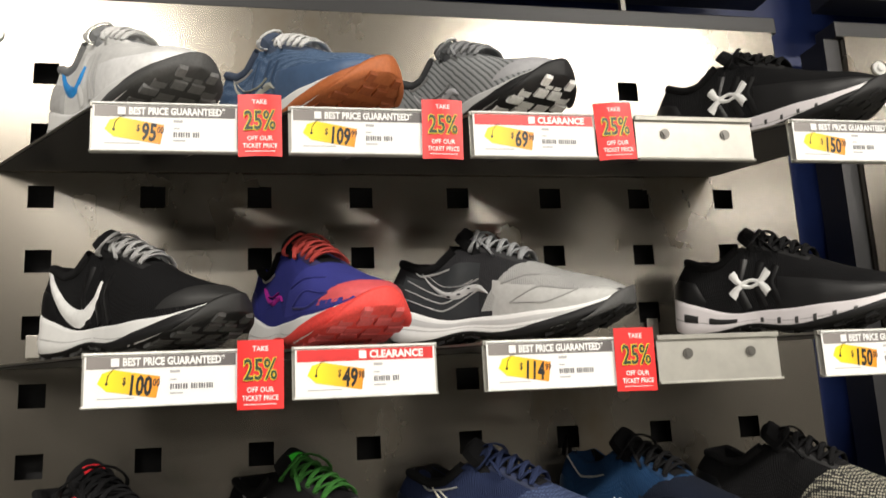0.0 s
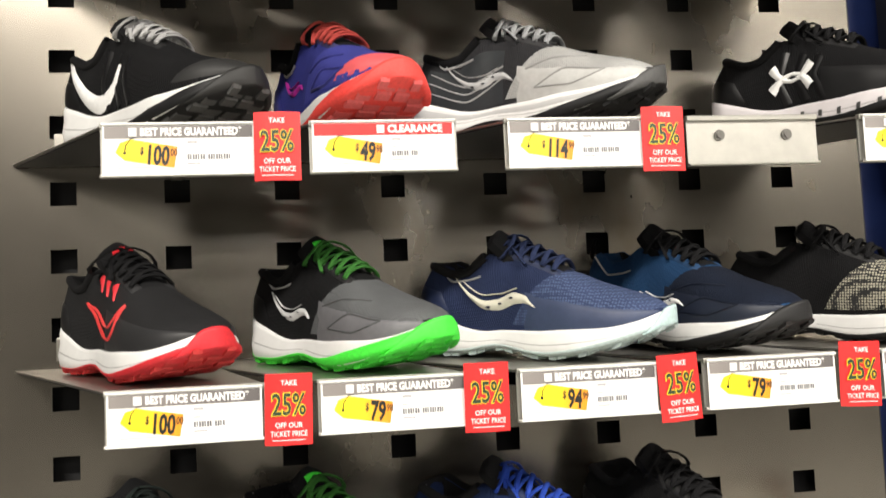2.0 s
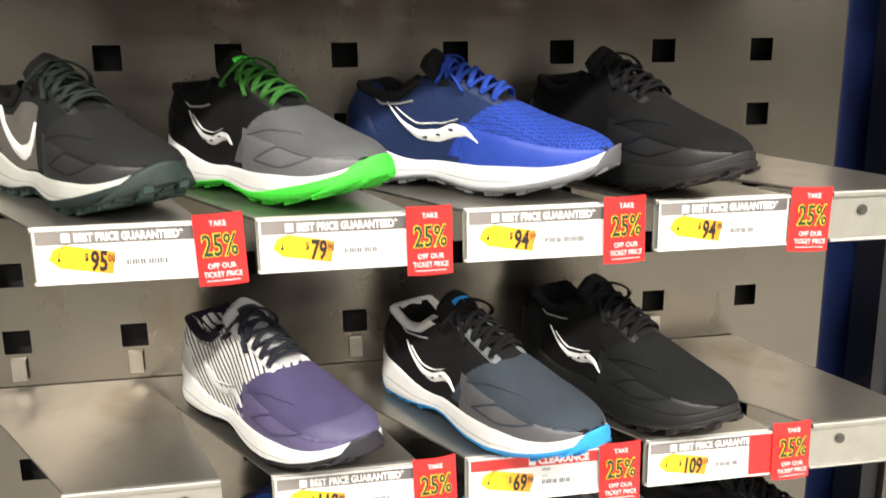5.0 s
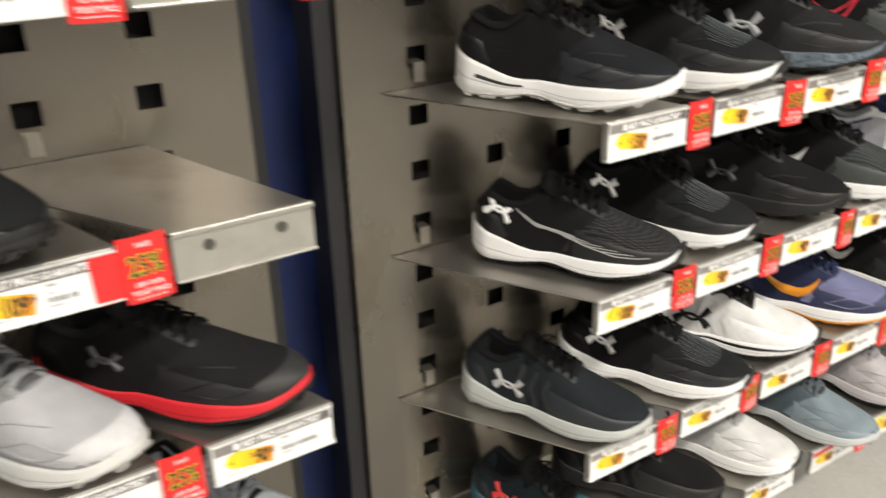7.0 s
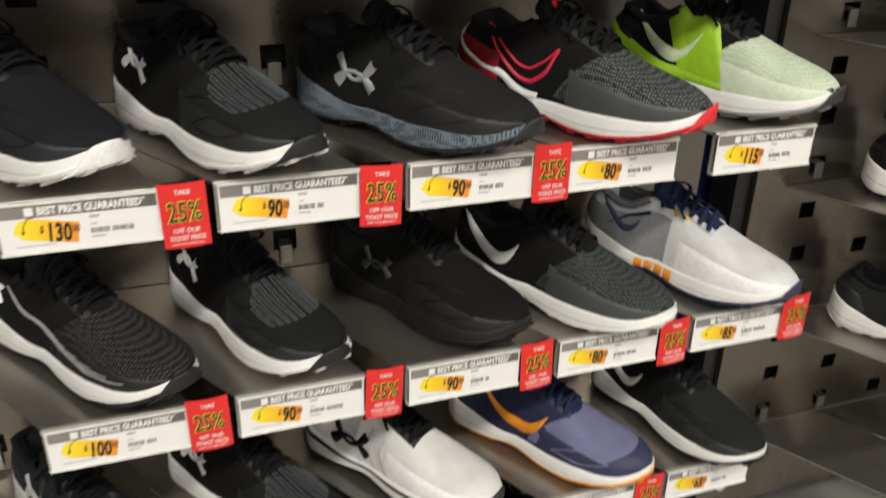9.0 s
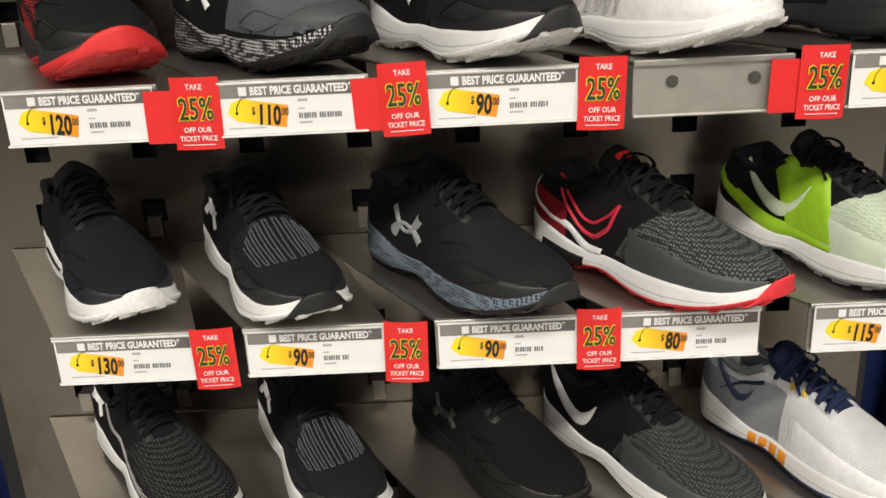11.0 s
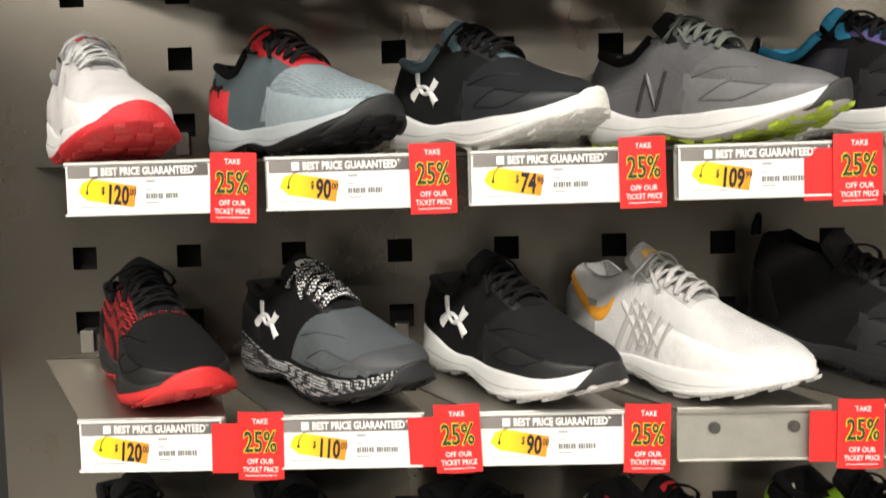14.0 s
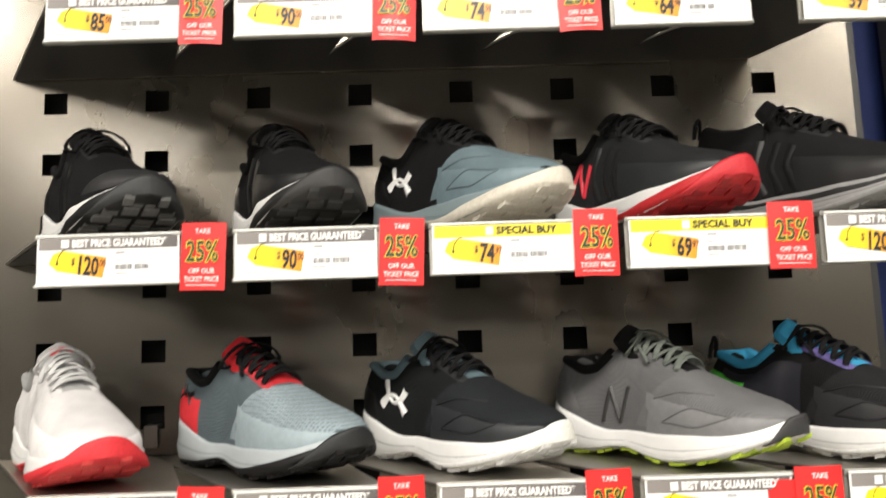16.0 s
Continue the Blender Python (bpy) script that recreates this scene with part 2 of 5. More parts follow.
def perforated(name, z_top, z_bottom, rows, rise=0.0):
    """A steel sheet with square holes in a lattice, 2 mm thick, edges turned back."""
    xs = [-HALF]
    for c in range(8):
        x = (c - 3.5) * DX
        xs += [x - HOLE_W / 2, x + HOLE_W / 2]
    xs.append(HALF)
    zs = [z_bottom]
    for r in sorted(rows, reverse=True):
        z = HOLE0 + rise - r * DZ
        zs += [z - HOLE_H / 2, z + HOLE_H / 2]
    zs.append(z_top)
    s = Shape()
    nx, nz = len(xs), len(zs)
    v = [(x, y, z) for y in (0.0, 0.002) for z in zs for x in xs]
    f = []
    at = lambda i, j, k: k * nx * nz + j * nx + i
    hole = lambda i, j: 0 <= i < nx - 1 and 0 <= j < nz - 1 and i % 2 == 1 and j % 2 == 1
    for j in range(nz - 1):
        for i in range(nx - 1):
            if hole(i, j):
                f += [(at(i, j, 0), at(i, j, 1), at(i + 1, j, 1), at(i + 1, j, 0)), (at(i, j + 1, 0), at(i + 1, j + 1, 0), at(i + 1, j + 1, 1), at(i, j + 1, 1)),
                      (at(i, j, 0), at(i, j + 1, 0), at(i, j + 1, 1), at(i, j, 1)), (at(i + 1, j, 0), at(i + 1, j, 1), at(i + 1, j + 1, 1), at(i + 1, j + 1, 0))]
                continue
            f.append((at(i, j, 0), at(i + 1, j, 0), at(i + 1, j + 1, 0), at(i, j + 1, 0)))
            f.append((at(i, j, 1), at(i, j + 1, 1), at(i + 1, j + 1, 1), at(i + 1, j, 1)))
    s.add(v, f)
    return s.mesh(name, PANEL)


def wall_panel(x, rise=0.0):
    base = tagged(new("steel_panel"), "brushed steel display panel punched with square holes", "wall panel", "steel panels along the wall")
    base.location = (x, 0, 0)
    put("sheet", perforated("sheet", TOP, BOTTOM, range(-2, 22), rise), base)
    for lo, hi in (((-HALF, 0.0025, BOTTOM), (-HALF + 0.002, 0.03, TOP)), ((HALF - 0.002, 0.0025, BOTTOM), (HALF, 0.03, TOP)), ((-HALF + 0.002, 0.0025, BOTTOM), (HALF - 0.002, 0.03, BOTTOM + 0.002)), ((-HALF + 0.002, 0.0025, TOP - 0.002), (HALF - 0.002, 0.03, TOP))):
        put("flange", Shape().box(lo, hi).mesh("flange", PANEL), base)
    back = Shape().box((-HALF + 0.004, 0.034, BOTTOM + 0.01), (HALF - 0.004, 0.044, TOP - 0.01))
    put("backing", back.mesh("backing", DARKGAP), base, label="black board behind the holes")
    rail = Shape().box((-HALF - 0.012, 0.003, TOP + 0.001), (HALF + 0.012, 0.055, TOP + 0.028), 0.002)
    put("top_rail", rail.mesh("top_rail", BLACK), base, label="black top rail")
    for side in (-1, 1):
        x0, x1 = sorted((side * (HALF + 0.002), side * (HALF + 0.030)))
        put("side_rail", Shape().box((x0, 0.040 if side > 0 else 0.012, 0.0), (x1, 0.075, TOP + 0.0)).mesh("side_rail", BLACK), base, label="black side rail")
        for z in (TOP - 0.055, 0.16):
            knob = Shape().disc((side * 0.545, 0.0, z), 0.0115, 0.004).disc((side * 0.545, -0.004, z), 0.006, 0.004, n=6)
            put("bolt", knob.mesh("bolt", CLEAR), base, label="pale round bolt")
    return base


def upper_panel(x):
    base = tagged(new("upper_panel"), "black-framed steel panel above the shoe wall", "wall panel", "upper panels along the wall")
    base.location = (x, 0, 0)
    z0 = TOP + 0.066
    put("frame", Shape().box((-HALF - 0.012, -0.004, z0), (HALF + 0.012, 0.055, z0 + 0.03), 0.002).mesh("frame", BLACK), base, label="black lower rail")
    put("sheet", Shape().box((-HALF, 0.0, z0 + 0.031), (HALF, 0.03, 3.1)).mesh("sheet", PANEL), base)
    put("hanger", Shape().box((0.355, 0.02, TOP + 0.029), (0.363, 0.03, z0 - 0.001)).mesh("hanger", ZINC), base)
    return base


for bx, lift_up in zip(BAYS, BAY_RISE):
    wall_panel(bx, lift_up)
    upper_panel(bx)
wall_panel(BAYS[0] - 1.3328)


def ceiling_light(x, y):
    base = tagged(new("ceiling_light"), "white fluorescent ceiling light fitting", "ceiling light", "ceiling lights in rows")
    base.location = (x, y, CEIL)
    put("housing", Shape().box((-0.65, -0.17, -0.085), (0.65, 0.17, 0.0), 0.01).mesh("housing", WHITE), base)


for ly, watts in LAMP_ROWS:
    for lx in LAMP_X:
        ceiling_light(lx, ly)

# ---- shelves ----
FRONT, PLATE_F, PLATE_B = -0.268, -0.060, -0.047
TILT = math.atan2(PLATE_B - PLATE_F, 0.268)
LIP_H, WIDE, STEP, FIRST = 0.050, 0.147, 0.196, -0.370


def shelf_prototype():
    base = tagged(new("shoe_shelf"), "slanted brushed steel shoe shelf hooked into the panel", "shelf", "single shoe shelves on the wall")
    t = 0.0022
    outline = [(-0.168, -0.003), (0.050, -0.003), (WIDE, FRONT), (0.0, FRONT)]
    v = [(x, y, (y - FRONT) * math.tan(TILT) - d) for d in (0, t) for x, y in outline]
    plate = Shape().add(v, [(0, 3, 2, 1), (4, 5, 6, 7), (0, 1, 5, 4), (1, 2, 6, 5), (2, 3, 7, 6), (3, 0, 4, 7)])
    put("plate", plate.mesh("plate", SHELF), base)
    # added black sheet below the plate, its colour stands in for shade there
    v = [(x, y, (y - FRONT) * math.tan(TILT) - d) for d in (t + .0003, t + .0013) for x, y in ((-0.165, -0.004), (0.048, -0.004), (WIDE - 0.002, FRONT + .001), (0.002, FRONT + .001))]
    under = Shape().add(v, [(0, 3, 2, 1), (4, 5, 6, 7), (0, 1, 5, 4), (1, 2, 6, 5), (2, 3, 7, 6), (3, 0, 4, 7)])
    put("underside_shade", under.mesh("underside_shade", BLACK), base, label="black sheet added for shade under the plate")
    F, Hh = FRONT, LIP_H
    prof = [(F - .0005, .0016), (F - .0060, .0016), (F - .0066, .0006), (F - .0064, -.0034), (F - .0026, -.0036), (F - .0026, -Hh + .0012), (F - .0070, -Hh + .0012), (F - .0076, -Hh), (F - .0070, -Hh - .0012), (F - .0005, -Hh - .0012)]
    n = len(prof)
    lip = Shape().add([(x, y, z) for x in (0, WIDE) for y, z in prof], [tuple(range(n)), tuple(reversed(range(n, 2 * n)))] + [(i, i + n, (i + 1) % n + n, (i + 1) % n) for i in range(n)])
    put("lip", lip.mesh("lip", LIP), base, label="upright front lip")
    for x in (0.036, 0.112):
        put("bolt", Shape().disc((x, FRONT - 0.003, -0.019), 0.0058, 0.0016).disc((x, FRONT - 0.0046, -0.019), 0.0035, 0.0012).mesh("bolt", ZINC), base, label="round zinc bolt")
    return base


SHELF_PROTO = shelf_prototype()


HOOK = Shape().box((-0.0085, -0.0070, 0.0220), (0.0085, -0.0045, 0.0500), 0.0006).add([(-.0085, -.0045, .0465), (.0085, -.0045, .0465), (.0085, .012, .0480), (-.0085, .012, .0480), (-.0085, -.0045, .0500), (.0085, -.0045, .0500), (.0085, .012, .0515), (-.0085, .012, .0515)], [(3, 2, 1, 0), (4, 5, 6, 7), (1, 2, 6, 5), (2, 3, 7, 6), (3, 0, 4, 7)]).mesh("hook", SHELF)


def hooks(base, bay, x):
    """A hook reaches from the shelf into the nearest hole."""
    for want in (-0.105,):
        c = max(0, min(7, round((x + want - BAYS[bay]) / DX + 3.5)))
        put("hook", HOOK, base, Matrix.Translation((BAYS[bay] + (c - 3.5) * DX - x, 0, 0)), "pale hook in a panel hole")


def spot(bay, row, i):
    """The front left corner of a shelf's top."""
    return Vector((BAYS[bay] + FIRST + i * STEP + ALONG.get((bay, row, i), 0.0), 0, HOLE0 + BAY_RISE[bay] - (3 * row - 1) * DZ + PLATE_F + SAG.get((bay, row), 0.0)))

# ---- price labels and sale tags ----
LAB_W, LAB_H = 0.141, 0.0468


def bars(parent, x, z, sizes, material, y):
    for w, h, dx, dz in sizes:
        put("print", Shape().box((x + dx, y - 0.0004, z + dz), (x + dx + w, y, z + dz + h)).mesh("print", material), parent)


LABEL_MESH = {}


def price_label(at, style, price, cents, mark):
    said = {"best": "white price label with grey header and yellow price tag", "clear": "white price label with red clearance header", "special": "white price label with yellow special buy header"}[style]
    base = tagged(new("price_label"), said, "price label", "price labels on the shelf lips")
    base.matrix_basis = at
    y = -0.0008
    if "card" not in LABEL_MESH:
        LABEL_MESH["card"] = Shape().box((0, y, 0), (LAB_W, 0, LAB_H)).mesh("card", WHITE)
        LABEL_MESH["rail"] = Shape().box((-0.001, -0.0028, -0.0022), (LAB_W + 0.001, 0.0, -0.0002), 0.0004).box((-0.001, -0.0028, LAB_H + 0.0002), (LAB_W + 0.001, 0.0, LAB_H + 0.0022), 0.0004).mesh("rail", CLEAR)
        for k, mat in (("best", HEAD_GREY), ("clear", HEAD_RED), ("special", HEAD_YELLOW)):
            LABEL_MESH[k] = Shape().box((0.002, y - 0.0004, 0.0340), (LAB_W - 0.002, y, LAB_H - 0.001)).mesh("header", mat)
        o = [(0.012, 0.0205), (0.0205, 0.0128), (0.0655, 0.0052), (0.0688, 0.0255), (0.026, 0.0332), (0.0165, 0.0300)]
        LABEL_MESH["tag"] = Shape().prism(o, y - 0.0006, y - 0.0001).mesh("tag", TAGFACE)
        LABEL_MESH["cord"] = Shape().tube([(0.0205, y - .001, 0.0205), (0.0215, y - .001, 0.027), (0.026, y - .001, 0.0335), (0.031, y - .001, 0.0348)], .0005, 5).disc((0.0205, y - .0006, 0.0200), .0014, .0003).mesh("cord", INK)
        LABEL_MESH["emblem"] = Shape().box((0, -0.0004, 0), (0.0075, 0, 0.008)).mesh("emblem", WHITE)
    put("card", LABEL_MESH["card"], base)
    put("rail", LABEL_MESH["rail"], base, label="clear plastic holder edge")
    head = put("header", LABEL_MESH[style], base)
    words = {"best": "BEST PRICE GUARANTEED*", "clear": "CLEARANCE", "special": "SPECIAL BUY"}[style]
    x0 = {"best": 0.0345, "clear": 0.074, "special": 0.064}[style]
    put("emblem", LABEL_MESH["emblem"], base, Matrix.Translation((x0 - 0.0105, y - 0.0005, 0.0360)))
    me = lettering(words, 0.0104, INK if style == "special" else WHITE, 0.00042, 1.0)
    fit = min(1.0, (LAB_W - 0.012 - x0) / max(width_of(me), 1e-6))
    put("lettering", me, base, pose(x0, y - 0.0007, 0.0365) @ Matrix.Diagonal((fit, 1, 1, 1)))
    put("tag", LABEL_MESH["tag"], base, label="yellow and orange price tag shape")
    put("cord", LABEL_MESH["cord"], base, label="black printed tag cord")
    lean = Matrix.Rotation(radians(5), 4, "Y")
    big = lettering(price, 0.0255, INK, 0.0009, 0.58)
    w = width_of(big)
    x1 = 0.0580 - w
    put("price", big, base, Matrix.Translation((x1 + .003, y - 0.0009, 0.0098)) @ lean)
    put("price", lettering(cents, 0.010, INK, 0.0002, 0.65), base, Matrix.Translation((x1 + w + 0.004, y - 0.0009, 0.0168)) @ lean)
    put("price", lettering("$", 0.010, INK, 0.0002, 0.65), base, Matrix.Translation((x1 - 0.0015, y - 0.0009, 0.0188)) @ lean)
    rng = random.Random(price + cents + str(at.translation[:]))
    ln = rng.uniform(0.026, 0.044)
    bars(base, 0.078, 0, [(0.009, 0.0026, 0, 0.0285), (0.006, 0.0012, 0, 0.0215)], PALEINK, y)
    bars(base, 0.078, 0, [(0.0017 - .0005 * (k % 3 == 1), 0.0050, 0.0024 * k, 0.0130) for k in range(int(ln / 0.0024)) if k != 7], GREYINK, y)
    bars(base, 0.078, 0, [(0.012, 0.0014, 0, 0.0085)], PALEINK, y)
    bars(base, 0.012, 0, [(0.034, 0.0010, 0, 0.0055)], PALEINK, y)
    return base


def sale_tag_prototype():
    base = tagged(new("sale_tag"), "red sale tag reading take 25% off our ticket price", "sale tag", "red sale tags beside the price labels")
    w, h = 0.0445, 0.067
    n = 8
    pts = [[(w * i / n, -0.003 - 0.003 * math.sin(math.pi * i / n), z) for z in (0, h)] for i in range(n + 1)]
    card = Shape().grid(pts)
    card.grid([[(x, y + 0.0006, z) for x, y, z in r][::-1] for r in pts])
    put("card", card.mesh("card", RED), base)
    y = -0.0066
    for text, size, mat, z, bold, narrow in (("TAKE", 0.0070, WHITE, 0.056, 0.0001, 0.9), ("OFF OUR", 0.0070, WHITE, 0.0165, 0.0001, 0.88), ("TICKET PRICE", 0.0070, WHITE, 0.0085, 0.0001, 0.80)):
        me = lettering(text, size, mat, bold, narrow)
        put("lettering", me, base, Matrix.Translation((w / 2 - width_of(me) / 2, y, z)))
    under = lettering("25%", 0.0290, YELLOW, 0.0012, 0.66)
    put("number", under, base, Matrix.Translation((w / 2 - width_of(under) / 2, y, 0.0285)), "yellow outlined number")
    over = lettering("25%", 0.0290, OLIVE, 0.00035, 0.66)
    put("number", over, base, Matrix.Translation((w / 2 - width_of(over) / 2 , y - 0.0005, 0.0285)), "dark number")
    put("print", Shape().box((0.007, y - 0.0002, 0.0045), (w - 0.007, y, 0.0052)).mesh("print", WHITE), base)
    return base


TAG_PROTO = sale_tag_prototype()
RED_CARD = Shape().box((-0.026, -0.0012, 0.006), (0.012, -0.0004, 0.055)).mesh("backing_card", RED)

# ---- shoes ----


def sm(a, b, x):
    t = np.clip((x - a) / (b - a), 0, 1)
    return t * t * (3 - 2 * t)


class Last:
    """The form of a sports shoe: heel at x = 0, toe along +x, the outer side at -y."""

    def __init__(self, length=0.302, tall=1.0, stack=1.0, spring=0.034, wide=1.0, sock=0.0, flare=1.0, wavy=1.0):
        self.L, self.tall, self.stack, self.spring, self.wide, self.sock, self.flare, self.wavy = length, tall, stack, spring, wide, sock, flare, wavy

    def half(self, u):
        w = np.interp(u, [0, .1, .25, .42, .58, .70, .82, .92, 1], [.034, .0372, .0352, .0322, .0412, .0468, .0456, .0400, .032])
        heel = np.sqrt(np.clip(1 - np.clip(1 - u / .115, 0, 1) ** 2, 0, 1))
        toe = np.sqrt(np.clip(1 - np.clip((u - .85) / .15, 0, 1) ** 2.2, 0, 1))
        return w * heel * toe * self.wide

    def mid(self, u):
        """Sideways bend of the centre line."""
        return 0.007 * sm(.35, 1.0, u) - 0.004 * np.sin(np.pi * np.clip(u, 0, 1))

    def along(self, u):
        """The sole reaches past the upper at heel and toe."""
        return (u * 1.016 - .009) * self.L

    def girth(self, h):
        """Share of the half width at which the side of the midsole runs; h: 0 below, 1 at the welt."""
        return np.interp(h, [.02, .10, .34, .62, .84, .96, 1], [.90, 1.02, 1.085, 1.035, 1.055, 1.035, .98]) * (1 + (self.flare - 1) * (1 - h))

    def under(self, u):
        return self.spring * np.clip((u - .58) / .42, 0, 1) ** 1.9 + 0.012 * np.clip(1 - u / .14, 0, 1) ** 2 + 0.0085 * np.exp(-((u - .40) / .11) ** 2)

    def welt(self, u):
        """Top of the midsole."""
        thick = np.interp(u, [0, .12, .35, .6, .8, .93, 1], [.048, .042, .030, .0235, .0205, .0200, .0215]) * self.stack + self.wavy * .0058 * np.sin(u * 10.2 + 1.1)
        return np.maximum(self.under(u), 0) * np.interp(u, [0, .2, .6, 1], [.3, 0, 1, 1]) + thick

    def crown(self, u):
        z = np.interp(u, [0, .04, .10, .18, .26, .33, .40, .50, .62, .74, .86, .95, 1], [.095, .099, .096, .089, .091, .105, .118, .111, .095, .0770, .0620, .0540, .048])
        return z * self.tall + self.sock * sm(.42, .2, u) + 0.35 * self.under(u) + (self.stack - 1) * 0.03

    def surface(self, u, s, off=0.0):
        """Points of the upper; s runs from 0 at the outer welt over the top to 1 at the inner welt."""
        u, s = np.broadcast_arrays(np.asarray(u, float), np.asarray(s, float))
        w, z0, z1 = self.half(u), self.welt(u) - 0.004, self.crown(u)
        cap = np.sqrt(np.clip(1 - np.clip((u - .84) / .16, 0, 1) ** 2.6, 0, 1))
        z1 = z0 + (z1 - z0) * cap
        a = np.pi * s
        cx, sx = np.cos(a), np.sin(a)
        fore = sm(.45, .8, u)
        py, pz = .86 + .0 * fore, .80 - .14 * fore
        y_c = -np.sign(cx) * np.abs(cx) ** py * w
        z_c = z0 + (z1 - z0) * np.abs(sx) ** pz
        # the open part round the ankle
        d = np.where(s <= .5, s, 1 - s)
        sg = np.where(s <= .5, -1.0, 1.0)
        k = np.clip(d / .30, 0, 1)
        bulge = 1 + 0.05 * np.sin(np.pi * k)
        rim = np.minimum(w, 0.0265 * self.wide) * (1 - .10 * sm(.1, .3, u)) + .001
        wall_y = (w + (np.minimum(rim, w) - w) * k ** 1.6) * bulge
        wall_z = z0 + (z1 - z0) * k ** .92
        j = np.clip((d - .30) / .20, 0, 1)
        inner_y = np.minimum(rim, w) * (1 - .34 * sm(0, .2, j)) * (1 - sm(.55, 1, j))
        inner_z = z1 + .004 * np.sin(np.pi * np.clip(j / .25, 0, 1)) - (z1 - z0 - .006) * sm(.18, .75, j)
        y_o = sg * np.where(d <= .30, wall_y, inner_y)
        z_o = np.where(d <= .30, wall_z, inner_z)
        o = 1 - sm(.355, .40, u)
        x = u * self.L
        inside = np.where(d > .30, sm(.30, .36, d), 0) * o
        x = np.where(inside > 0, np.maximum(x, .013 * inside), x)
        x = x - .006 * np.clip(1 - u / .1, 0, 1) * np.sin(np.pi * np.clip((d / .30), 0, 1) * .8) * (d <= .30)
        x = x + .024 * np.clip(1 - u / .24, 0, 1) ** 1.3 * np.clip(d / .30, 0, 1) ** 1.5
        y, z = y_c * (1 - o) + y_o * o, z_c * (1 - o) + z_o * o
        p = np.stack([x, y + self.mid(u), z], -1)
        if np.any(off):
            e = 1e-3
            du = self.surface(np.clip(u + e, 0, 1), s) - self.surface(np.clip(u - e, 0, 1), s)
            ds = self.surface(u, np.clip(s + e, 0, 1)) - self.surface(u, np.clip(s - e, 0, 1))
            n = np.cross(du, ds)
            ln = np.linalg.norm(n, axis=-1, keepdims=True)
            n = np.where(ln > 1e-12, n / np.maximum(ln, 1e-12), 0)
            p = p + n * np.asarray(off)[..., None]
        return p

    def climb(self, u, h):
        """The s that lies h metres up the side, measured along the cloth."""
        ss = np.linspace(0, .47, 20)
        q = self.surface(u[:, None], ss[None, :])
        far = np.concatenate([np.zeros((len(u), 1)), np.cumsum(np.linalg.norm(np.diff(q, axis=1), axis=-1), 1)], 1)
        return np.array([np.clip(np.interp(b * 1.12 + .002, f, ss), .005, .46) for b, f in zip(h, far)])


def stations(n, a=0.0, b=1.0):
    return a + (b - a) * (0.5 - 0.5 * np.cos(np.pi * np.linspace(0, 1, n)))


def sole_section(last, u, rows):
    """rows: (share of half width, height) pairs from the middle below to the middle above; heights 0 under, 1 welt."""
    w, zb, zt, m = last.half(u), last.under(u), last.welt(u), last.mid(u)
    side = [(f * w * (1 + (last.flare - 1) * (1 - h)), zb + (zt - zb) * h) for f, h in rows]
    pts = [(-y, z) for y, z in side] + [(y, z) for y, z in reversed(side)]
    return np.stack([np.stack([last.along(u), y + m, z], -1) for y, z in pts], 1)


def strip(last, line, side=-1, off=0.0028, n=18):
    """A tapered band on the side of the upper; line: (metres along, metres up the side, half width)."""
    a = np.array(line, float)
    t = np.linspace(0, len(a) - 1, n)
    k = np.arange(len(a))
    x, h, w = (np.interp(t, k, a[:, i]) for i in range(3))
    for arr in (x, h, w):
        arr[1:-1] = (arr[:-2] + 2 * arr[1:-1] + arr[2:]) / 4
    dx, dh = np.gradient(x), np.gradient(h)
    ln = np.hypot(dx, dh) + 1e-9
    rows = []
    for e in (-1, -.33, .33, 1):
        px, ph = x - e * w * dh / ln, h + e * w * dx / ln
        s = last.climb(np.clip(px / last.L, 0, 1), ph)
        edge = off * (0.15 if abs(e) == 1 else 1.0)
        rows.append(last.surface(np.clip(px / last.L, 0, 1), s if side < 0 else 1 - s, np.full_like(s, edge)))
    g = Shape()
    g.grid(np.stack(rows, 1) if side < 0 else np.stack(rows[::-1], 1))
    return g


